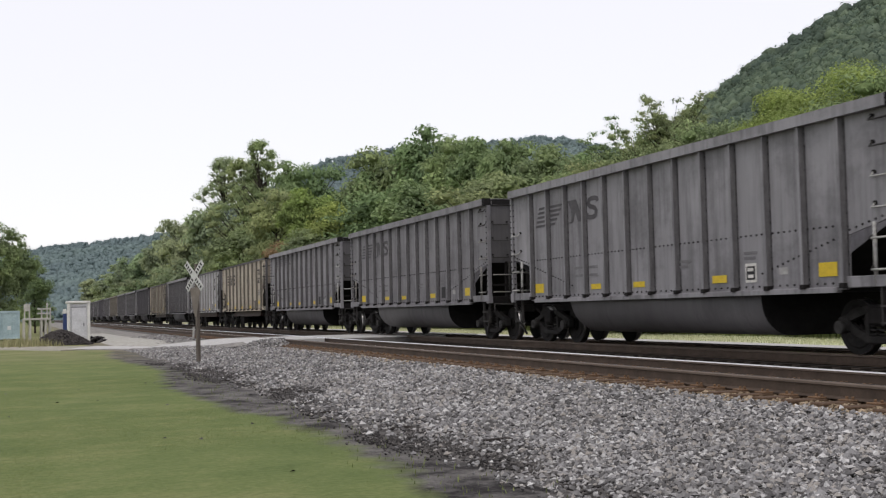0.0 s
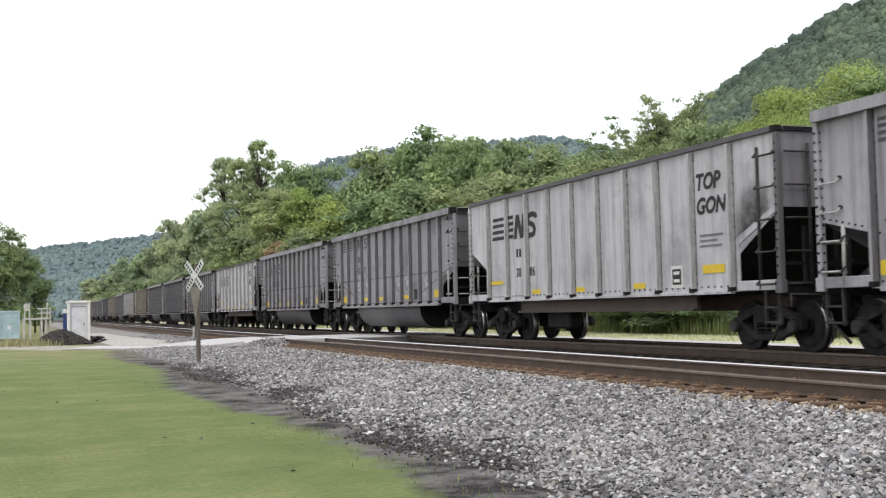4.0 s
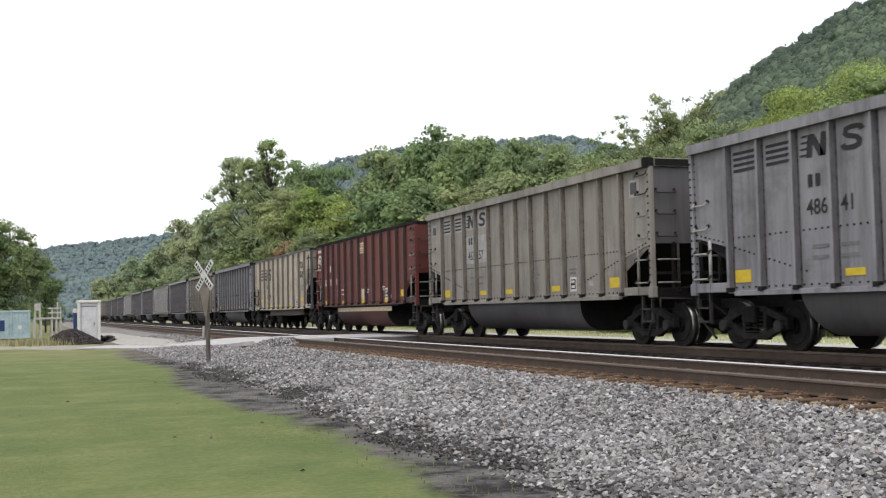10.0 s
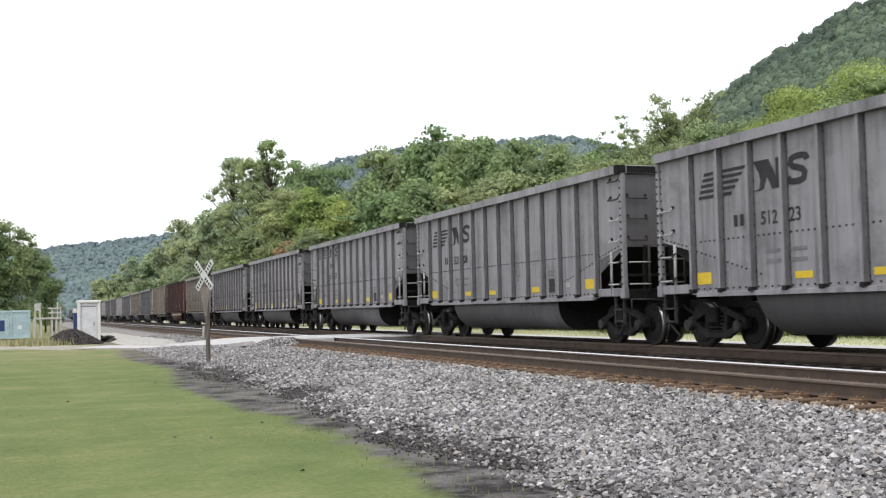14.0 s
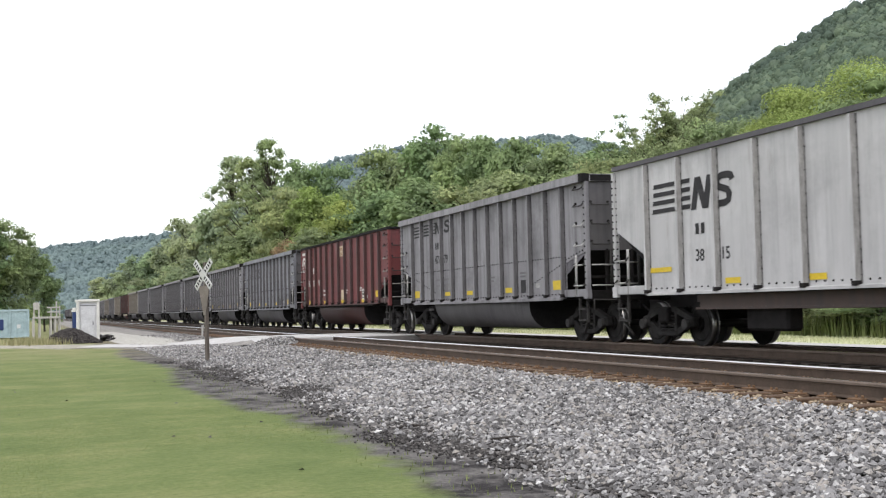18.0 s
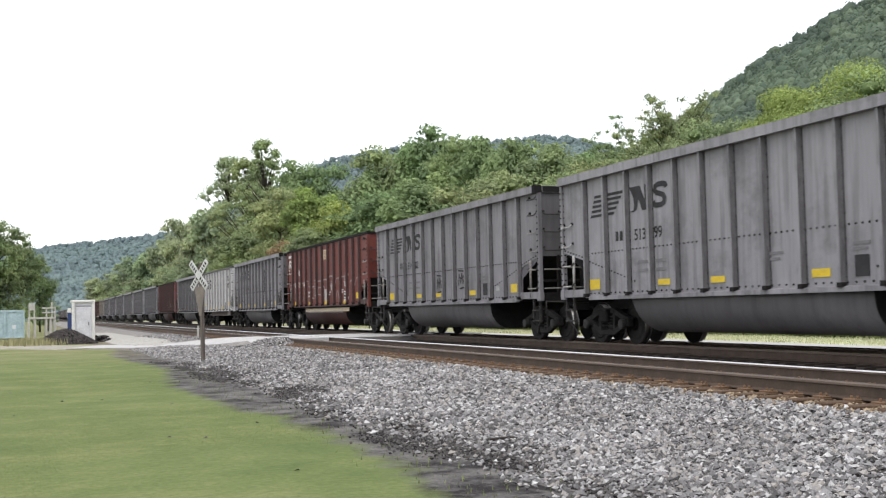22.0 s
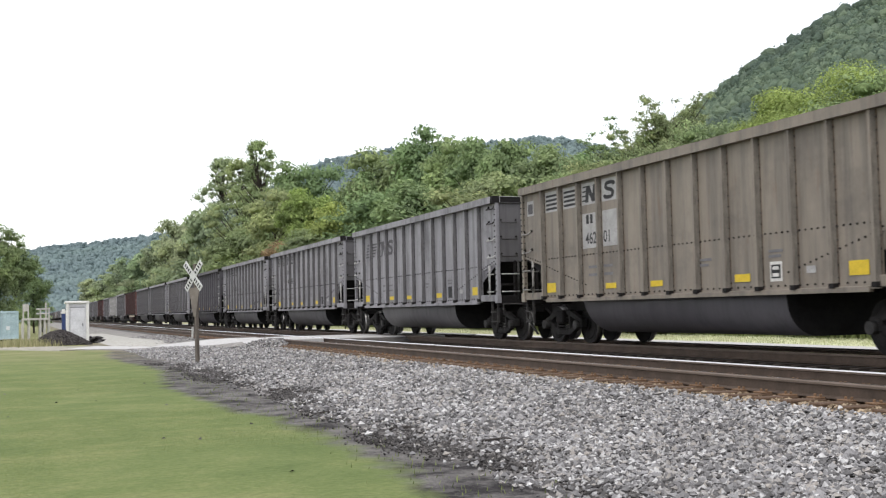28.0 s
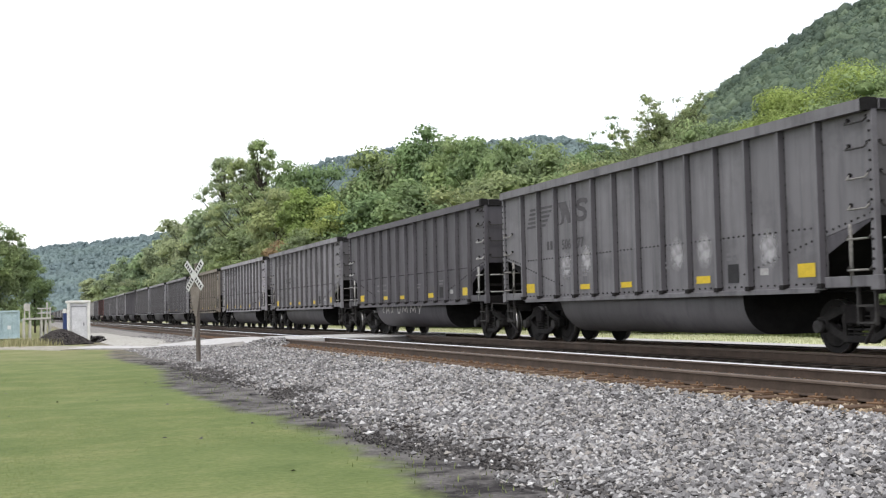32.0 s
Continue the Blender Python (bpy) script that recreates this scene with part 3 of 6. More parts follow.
def grab_mesh(paint):
    """A bent grab iron on two bolted feet."""
    bm = bmesh.new()
    rod(bm, (-.075, .06, 0), (-.075, .5, 0), .015, 6)
    for y in (.06, .5):
        rod(bm, (-.075, y, 0), (.0, y, .075), .017, 6)
        rod(bm, (-.02, y, .075), (.02, y, .075), .032, 6, mat=1)
    return bm_mesh("grab_iron", bm, [paint, M_STEEL])


def end_frame_mesh():
    """Stiles and the crossover platform at a car's end."""
    bm = bmesh.new()
    for x in (-.35, .45, 1.1):
        box(bm, x - .03, x + .03, -.04, .04, 1.0, 2.2)
    box(bm, -1.0, 1.55, -.025, .025, 1.52, 1.58)
    box(bm, -.9, .9, .0, .32, 1.22, 1.26)
    return bm_mesh("end_frame", bm, M_STEEL)


def end_sill_mesh():
    bm = bmesh.new()
    box(bm, -1.6, 1.6, -.09, .09, .98, 1.24, 0, .015)
    box(bm, -.35, .35, -1.3, .2, .78, 1.06, 0, .015)
    return bm_mesh("end_sill", bm, M_STEEL)


def step_mesh():
    """Hanging step: two stiles, two treads and a slanting brace."""
    bm = bmesh.new()
    for y in (-.2, .2):
        box(bm, -.03, .03, y - .018, y + .018, .5, 1.1)
    for z in (.54, .80):
        box(bm, -.06, .05, -.2, .2, z - .016, z + .016)
    rod(bm, (0, .2, .62), (.1, -.2, .22), .03, 6)
    return bm_mesh("sill_step", bm, M_CAP)


def coupler_mesh():
    bm = bmesh.new()
    box(bm, -.1, .1, -.2, .55, .78, .98, 0, .02)
    box(bm, -.19, .14, .5, .86, .72, 1.02, 0, .05)
    rod(bm, (.28, .1, .9), (.24, .82, .55), .03, 6)
    return bm_mesh("coupler", bm, M_STEEL)


def hose_mesh():
    bm = bmesh.new()
    pts = [(-.42, .05, .86), (-.42, .3, .74), (-.36, .5, .52), (-.3, .68, .48)]
    for a, c in zip(pts, pts[1:]):
        rod(bm, a, c, .026, 6)
    rod(bm, (-.3, .66, .46), (-.28, .78, .5), .045, 6)
    return bm_mesh("brake_hose", bm, M_FRAME)


def lever_mesh():
    bm = bmesh.new()
    rod(bm, (-1.5, .06, 1.02), (-.2, .1, .98), .018, 6)
    rod(bm, (-1.5, .06, 1.02), (-1.52, .1, .78), .018, 6)
    return bm_mesh("uncoupling_lever", bm, M_CAP)


def wheelset_mesh():
    bm = bmesh.new()
    rod(bm, (-1.05, 0, 0), (1.05, 0, 0), .08, 10)
    for s in (-1, 1):
        x = s * .753
        rod(bm, (x - .065, 0, 0), (x + .065, 0, 0), .457, 28, mat=2)
        rod(bm, (x - s * .065, 0, 0), (x - s * .09, 0, 0), .483, 28, mat=2)
        rod(bm, (x + s * .066, 0, 0), (x + s * .072, 0, 0), .36, 24, .33, 1)
        rod(bm, (x + s * .07, 0, 0), (x + s * .13, 0, 0), .16, 14)
        for k in range(3):
            a = k * 2.1
            rod(bm, (x + s * .12, .1 * math.cos(a), .1 * math.sin(a)), (x + s * .145, .1 * math.cos(a), .1 * math.sin(a)), .02, 6)
    for f in bm.faces:
        if len(f.verts) == 28:
            f.material_index = 0
    return bm_mesh("wheelset", bm, [M_WHEEL, M_FRAME, M_TREAD])


def side_frame_mesh():
    """Cast three-piece truck side frame with springs and two bearing caps."""
    bm = bmesh.new()
    for s in (-1, 1):
        for a, c, r in (((s * .88, .58), (s * .38, .74), .085), ((s * .72, .42), (s * .3, .26), .07), ((s * .34, .28), (s * .34, .74), .06), ((s * .86, .52), (s * .5, .33), .06)):
            d = Vector((0, c[0] - a[0], c[1] - a[1]))
            m = Matrix.Translation((0, (a[0] + c[0]) / 2, (a[1] + c[1]) / 2)) @ d.to_track_quat("Z", "X").to_matrix().to_4x4() @ Matrix.Diagonal((.12, r * 1.6, d.length + r, 1))
            bmesh.ops.create_cube(bm, size=1, matrix=m)
        box(bm, -.09, .09, s * .89 - .15, s * .89 + .15, .38, .62, 0, .03)
        rod(bm, (-.19, s * .89, .457), (-.05, s * .89, .457), .11, 12, mat=1)
    box(bm, -.07, .07, -.42, .42, .70, .82, 0, .02)
    box(bm, -.07, .07, -.4, .4, .20, .32, 0, .02)
    for y in (-.2, 0, .2):
        for k in range(5):
            rod(bm, (0, y, .33 + k * .07), (0, y, .365 + k * .07), .085, 10)
    return bm_mesh("side_frame", bm, [M_FRAME, M_CAP])


def bolster_mesh():
    bm = bmesh.new()
    box(bm, -1.2, 1.2, -.2, .2, .5, .8, 0, .03)
    box(bm, -1.0, 1.0, -.62, -.54, .38, .5)
    box(bm, -1.0, 1.0, .54, .62, .38, .5)
    rod(bm, (-.3, 0, .8), (.3, 0, .8), .2, 10)
    return bm_mesh("bolster", bm, M_STEEL)


def rivets_mesh(h, rows, ends):
    """Lines of rivet heads on the near side: a seam along the car and the edge of the slope sheets."""
    bm = bmesh.new()
    def head(y, z):
        bmesh.ops.create_cone(bm, cap_ends=True, segments=5, radius1=.023, radius2=.012, depth=.024,
                              matrix=Matrix.Translation((-W2 - .009, y, z)) @ Euler((0, -math.pi / 2, 0)).to_matrix().to_4x4())
    for z, step in rows:
        for y in np.arange(-h + 1.42, h - 1.4, step):
            head(y, z)
    for s in (-1, 1):
        for k in range(15 if ends else 0):
            head(s * (h - 1.42 - k * .15), 1.90 - k * .036)
        for k in range(8 if ends else 0):
            head(s * (h - .12 - k * .15), 2.215 - k * .031)
    return bm_mesh("rivets", bm, M_STEEL)


def truck(parent, y):
    tr = new("truck")
    tr.parent = parent
    tr.matrix_basis = pose(0, y, 0)
    put("bolster", shared("bolster", bolster_mesh), tr)
    for s in (-1, 1):
        put("side_frame", shared("side_frame", side_frame_mesh), tr, pose(s * 1.02, 0, 0, 0, 0, 0 if s < 0 else 180))
        w = put("wheelset", shared("wheelset", wheelset_mesh), tr, pose(0, s * .89, .457))
        WHEELS[s].append(w)
    return tr


WHEELS = {-1: [], 1: []}
CARS = {}


def block_n(u, v, w, h, lean):
    """A slanted three-stroke block."""
    t = w * .3
    return [rect(u, v, u + t, v + h, lean), rect(u + w - t, v, u + w, v + h, lean), [(u + lean, v + h), (u + lean + t * 1.1, v + h), (u + w, v), (u + w - t * 1.1, v)]]


def block_s(u, v, w, h, lean):
    """A fat double bend drawn as one shape."""
    line = [(1.0, .74), (.93, .86), (.72, .9), (.36, .9), (.14, .84), (.12, .68), (.26, .58), (.5, .53), (.76, .46), (.88, .34), (.85, .17), (.64, .1), (.28, .1), (.07, .14), (0, .27)]
    pts = [Vector((u + w * (.1 + .8 * x) + lean * y, v + h * y)) for x, y in line]
    one, two = [], []
    for i, p in enumerate(pts):
        d = (pts[min(i + 1, len(pts) - 1)] - pts[max(i - 1, 0)]).normalized()
        n = Vector((-d.y * w * .13, d.x * h * .1))
        one.append(tuple(p + n))
        two.append(tuple(p - n))
    return [one + two[::-1]]


def logo_bars(style):
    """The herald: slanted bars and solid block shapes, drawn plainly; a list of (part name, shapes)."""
    bar = lambda *a: ("herald_bar", [rect(*a)])
    block = lambda p: ("herald_block", p)
    if style == "lines":    # four long bars that run into two blocks
        return [bar(1.70 + .02 * k, 2.74 + .17 * k, 3.18, 2.83 + .17 * k, .03) for k in range(4)] + [block(block_n(3.22, 2.70, .62, .63, .16)), block(block_s(3.98, 2.68, .70, .65, .08))]
    if style == "split":    # two groups of short bars and two blocks, each between its ribs
        p = [bar(a, 3.27 + .105 * k, a + w, 3.325 + .105 * k) for a, w in ((1.46, .68), (2.48, .70)) for k in range(4)]
        p += [bar(3.45 + .02 * k, 3.30 + .105 * k, 3.66, 3.335 + .105 * k) for k in range(4)]
        return p + [block(block_n(3.62, 3.27, .50, .38, .06)), block(block_s(4.50, 3.26, .56, .40, .04))]
    p = [bar(1.53 + .05 * k, 2.89 + .108 * k, 2.06, 2.95 + .108 * k, .02) for k in range(5)]
    p += [bar(2.38, 2.89 + .108 * k, 2.66 + .115 * k, 2.95 + .108 * k, .03) for k in range(5)]
    return p + [block([[(3.39, 2.87), (3.56, 2.90), (3.60, 3.02), (3.56, 3.18), (3.40, 3.40), (3.72, 3.40), (3.80, 3.16), (3.70, 2.90), (3.58, 2.86)], [(3.62, 3.40), (3.86, 3.40), (4.18, 2.87), (3.94, 2.87)], rect(4.06, 2.87, 4.20, 3.40, .0)]),
                block(block_s(4.34, 2.87, .64, .53, .04))]


def arch(u, v, ru, rv, w):
    """A thick arc as one shape."""
    t = np.linspace(-.6, 3.3, 14)
    return [(u + ru * math.cos(a), v + rv * math.sin(a)) for a in t] + [(u + (ru - w) * math.cos(a), v + (rv - w) * math.sin(a)) for a in t[::-1]]


def strokes(lines, w):
    """Sprayed lines as thin quads along (u, v) points."""
    out = []
    for pts in lines:
        for (a, b), (c, d) in zip(pts, pts[1:]):
            n = Vector((-(d - b), c - a)).normalized() * w / 2
            out.append([(a - n.x, b - n.y), (c - n.x, d - n.y), (c + n.x, d + n.y), (a + n.x, b + n.y)])
    return out


def sheet(root, name, key, polys, mat, out=.006, label="", at=None):
    return put(name, shared((name, key, mat.name), lambda: quads(polys, mat, name)), root, side_at(*(at or (0, 0)), out), label)


def marks(root, kind, spec):
    """Painted markings, plates and reflective sheets on the near side."""
    style, number, ink = spec.get("logo"), spec.get("number"), spec.get("mark", M_BLACK_MARK)
    if style:
        for k, (name, polys) in enumerate(logo_bars(style)):
            sheet(root, name, (style, k), polys, ink)
    if spec.get("pads"):
        for key, r in enumerate((rect(3.44, 2.22, 4.20, 3.02), rect(4.44, 2.22, 5.18, 3.02), rect(.3, 3.22, .7, 3.6), rect(1.42, 3.22, 2.2, 3.72), rect(2.44, 3.22, 3.2, 3.72), rect(3.44, 3.22, 4.2, 3.72), rect(4.44, 3.22, 5.16, 3.72), rect(13.72, 3.2, 14.16, 3.58))):
            sheet(root, "pale_panel", key, [r], M_PAD, .003)
        for key, u in enumerate((.36, 13.78)):
            sheet(root, "dark_field", key, [rect(u, 3.27, u + .28, 3.52)], M_FADED_MARK, .008)
    if number:
        size, v, us = {"lines": (.33, 1.70, (3.32, 4.05)), "split": (.37, 2.32, (3.58, 4.46))}.get(style, (.34, 2.26, (3.56, 4.40)))
        if kind == "red":
            size, v, us = .37, 2.05, (1.42, 2.36, 3.44)
        else:
            m0, m1 = {"lines": (3.36, 2.22), "split": (3.64, 2.78)}.get(style, (2.72, 2.29))
            for k in (0, .2):
                sheet(root, "mark_bar", style, [rect(0, 0, .12, .21)], ink, at=(m0 + k, m1))
        for w, u in zip(number.split(), us):
            put("car_number", shared(("num", w, size, ink.name), lambda: text_mesh(w, size, ink)), root, side_at(u, v, .006))
    if kind != "flat":
        for k, r in enumerate([rect(3.7 + a, 1.76 - b * .18, 4.12 + a, 1.82 - b * .18) for a in (0, .74) for b in (0, 1)] + [rect(8.35, 1.7, 8.8, 1.75), rect(8.35, 1.6, 8.7, 1.65), rect(10.6, 1.75, 11.0, 1.8), rect(10.6, 1.66, 10.95, 1.71)]):
            sheet(root, "stencil_bar", k, [r], M_WHITE_MARK if kind == "red" else M_GREY_MARK)
        sheet(root, "vent_cover", 0, [rect(-.12, -.06, .12, .06)], M_PAD, at=(11.75, 1.42))
        ys = ((1.66, .5, .23, 1.37), (4.76, .48, .12, 1.34), (6.74, .48, .12, 1.33), (9.79, .48, .14, 1.34), (12.93, .46, .23, 1.40))
    else:
        ys = ((1.98, .85, .1, 1.58), (4.6, .5, .11, 1.29), (7.1, .45, .11, 1.28), (9.9, .5, .12, 1.29), (12.75, .75, .16, 1.54))
    if kind == "red":
        ys = ((1.70, .44, .17, 1.30), (4.77, .5, .13, 1.28), (7.94, .53, .12, 1.27), (11.25, .6, .12, 1.26), (13.2, .36, .24, 1.5))
    for u, w, h, v in ys:
        if spec.get("whitepatch") and u < 11:
            sheet(root, "white_patch", w, [rect(-w / 2 - .02, -.26, w / 2, .06)], M_WHITE_MARK, .004, at=(u, v))
        sheet(root, "reflective_sheet", (w, h), [rect(-w / 2, -h / 2, w / 2, h / 2)], M_YELLOW, .008, "yellow reflective sheet", at=(u, v))
    bu, bv, bs = {"tub": (10.8, 1.42, .17), "flat": (11.42, 1.43, .22), "red": (11.25, 1.52, .2)}[kind]
    sheet(root, "inspection_plate", bs, [rect(-bs, -bs, bs, bs)], M_WHITE_MARK if spec.get("plate") else M_BLACK_MARK, at=(bu, bv))
    if spec.get("plate"):
        sheet(root, "plate_field", bs, [rect(-bs * .75, -bs * .7, bs * .75, bs * .7)], M_BLACK_MARK, .011, at=(bu, bv))
        for k in (-1, 1):
            sheet(root, "plate_bar", (bs, k), [rect(-bs * .5, k * bs * .35 - .03, bs * .5, k * bs * .35 + .03)], M_WHITE_MARK, .0155, at=(bu, bv))
    if kind == "flat" and not spec.get("primer"):
        put("soot_stain", shared("soot", lambda: quads([[(-.7, -.05), (.62, .5), (.62, 1.3), (-.7, 1.3)]], M_SOOT, "soot_stain")), root, side_at(14.12, 2.08, .004), "black soot round the ladder")
    if spec.get("topgon"):
        for w, v in (("TOP", 3.06), ("GON", 2.60)):
            put("side_lettering", shared(("tg", w), lambda: text_mesh(w, .43, M_BLACK_MARK, .2, .016)), root, side_at(12.19, v, .006))
        for k, w in enumerate((.8, .6, .75)):
            sheet(root, "stencil_bar", ("tg", k), [rect(12.3, 2.16 - .1 * k, 12.3 + w, 2.2 - .1 * k)], M_GREY_MARK)
    if spec.get("emblem"):
        for k, (ru, rv) in enumerate(((.40, .36), (.2, .18))):
            sheet(root, "emblem_arc", k, [arch(.5, 3.1, ru, rv, .11)], M_WHITE_MARK)
        for k, r in enumerate((rect(.1, 2.76, .62, 2.86), rect(.1, 2.92, .3, 3.0))):
            sheet(root, "emblem_bar", k, [r], M_WHITE_MARK)
        sheet(root, "name_bar", 0, [rect(.12, 3.56, .92, 3.68)], M_WHITE_MARK)
        for k in (0, .26):
            sheet(root, "mark_bar", "red", [rect(0, 0, .16, .27)], M_WHITE_MARK, at=(2.44 + k, 2.62))
        sheet(root, "cream_plate", 0, [rect(7.54, 3.18, 8.26, 3.6)], M_STRIPE, label="cream enamel plate")
        sheet(root, "plate_bar", "red", [rect(7.62, 3.23, 8.18, 3.26), rect(7.62, 3.30, 8.18, 3.33)], M_RUSTMARK, .011)
        put("plate_lettering", shared("3cr", lambda: text_mesh("3CR12", .21, M_RUSTMARK)), root, side_at(7.58, 3.40, .011))
        sheet(root, "cream_patch", 0, [rect(7.68, 1.34, 8.2, 1.76)], M_STRIPE)
    if spec.get("scrawl"):
        a = [[(.4, 2.2), (.9, 2.24), (1.42, 2.23), (1.6, 1.9), (1.5, 1.5)], [(1.7, 1.5), (1.85, 1.95), (2.0, 1.5), (1.7, 1.75), (2.05, 1.78)], [(2.5, 1.45), (2.55, 1.8), (3.0, 1.82), (3.05, 1.45)],
             [(3.0, 2.22), (3.8, 2.30), (4.46, 2.32), (4.5, 2.06), (5.7, 2.03), (5.62, 1.5), (5.2, 1.52)], [(4.3, 1.36), (4.47, 1.74), (5.2, 1.76)], [(3.4, 1.4), (3.7, 1.9), (3.9, 1.45)],
             [(5.9, 1.45), (5.8, 2.33), (6.4, 2.26), (7.04, 2.25)], [(7.34, 2.27), (7.8, 2.30), (8.23, 2.28)], [(6.4, 1.96), (6.42, 1.66), (7.35, 1.63)], [(6.4, 1.96), (7.6, 2.0), (7.66, 1.74)],
             [(8.45, 1.95), (8.5, 2.38), (8.85, 2.42), (9.2, 2.38), (9.28, 2.0), (9.6, 2.04), (9.86, 2.28), (10.3, 2.28), (10.36, 1.95)], [(9.75, 1.4), (9.9, 1.72), (10.1, 1.74), (10.25, 1.4)],
             [(10.52, 1.7), (10.66, 2.32), (11.3, 2.32), (11.9, 2.38)], [(12.0, 1.5), (12.1, 2.1), (12.5, 2.15), (12.6, 1.6)], [(12.8, 1.9), (13.1, 2.2), (13.4, 2.2), (13.45, 1.7)]]
        for u, v, r in ((8.95, 1.95, .22), (9.3, 1.9, .12), (11.25, 2.05, .2), (5.9, 1.7, .14)):
            sheet(root, "spray_star", r, [[((r if k % 2 == 0 else r * .38) * math.cos(k * math.pi / 5 + .3), (r if k % 2 == 0 else r * .38) * 1.25 * math.sin(k * math.pi / 5 + .3)) for k in range(10)]], M_SPRAY, .007, at=(u, v))
        sheet(root, "spray_paint", 0, strokes(a, .06), M_OLD_SPRAY, .005, "faded white sprayed outlines")["kind"] = "stuff"
        sheet(root, "spray_patch", 0, [rect(7.68, 1.4, 8.2, 1.86)], M_SPRAY, .008)
        put("belly_scrawl", shared("bs", lambda: quads(strokes([[(-3.4 + .3 * k, .84), (-3.3 + .3 * k, .97), (-3.2 + .3 * k, .84)] for k in range(22)], .03), M_SPRAY, "belly_scrawl")), root, Matrix.Translation((-1.51, 0, 0)) @ SIDE)["kind"] = "stuff"
    if spec.get("tags"):
        for u in (6.6, 8.6):
            sheet(root, "spray_tag", 0, strokes([[(0, 0), (.08, .35), (.2, .05), (.3, .38), (.4, .05), (.5, .3), (.3, .2), (.1, .25)], [(0, .45), (.5, .42)], [(.1, -.1), (.45, -.06)]], .045), M_BLACK_MARK, .007, "black sprayed tag", at=(u, 1.5 if u < 7 else 1.58))
    if spec.get("scratches"):
        rng = random.Random(8)
        a = []
        for k in range(16):
            u, v = 9.58 + .045 * k + rng.uniform(-.02, .02), rng.uniform(3.2, 3.65)
            a.append([(u, v), (u + .01, v - rng.uniform(.5, 1.1)), (u, v - rng.uniform(1.2, 1.9))])
        sheet(root, "scratches", 0, strokes(a + [[(10.95, 3.7), (10.98, 2.9), (11.0, 2.2), (10.85, 2.16), (11.1, 2.14)]], .022), M_BLACK_MARK, .005, "long dark vertical scratches")["kind"] = "stuff"
    if spec.get("tubscrawl"):
        a = [[(-3.1, .80), (-3.3, .90), (-3.1, 1.0)], [(-2.8, .78), (-2.8, 1.02)], [(-2.8, .9), (-2.5, .9)], [(-2.5, .78), (-2.5, 1.02)], [(-2.2, .8), (-2.0, 1.0), (-2.2, 1.0), (-2.0, .8)],
             [(-1.5, 1.02), (-1.4, .8), (-1.2, .8), (-1.1, 1.02)], [(-.9, .8), (-.85, 1.02), (-.6, .85), (-.4, 1.02), (-.35, .8)], [(0, .8), (.05, 1.02), (.3, .85), (.5, 1.02), (.55, .8)], [(.8, 1.02), (1.0, .9), (1.2, 1.04)], [(1.0, .9), (.95, .76)]]
        put("belly_scrawl", shared("bs2", lambda: quads(strokes(a, .06), M_SPRAY, "belly_scrawl")), root, Matrix.Translation((-1.51, 0, 0)) @ SIDE)["kind"] = "stuff"
    if spec.get("patch"):
        for k, (u, v) in enumerate(((3.78, 1.84), (4.86, 1.95), (8.86, 1.86), (9.86, 1.9), (11.9, 1.8))):
            sheet(root, "rubbed_patch", k, [rect(-.38, -.42, .38, .42)], M_RUB, .003, at=(u, v))


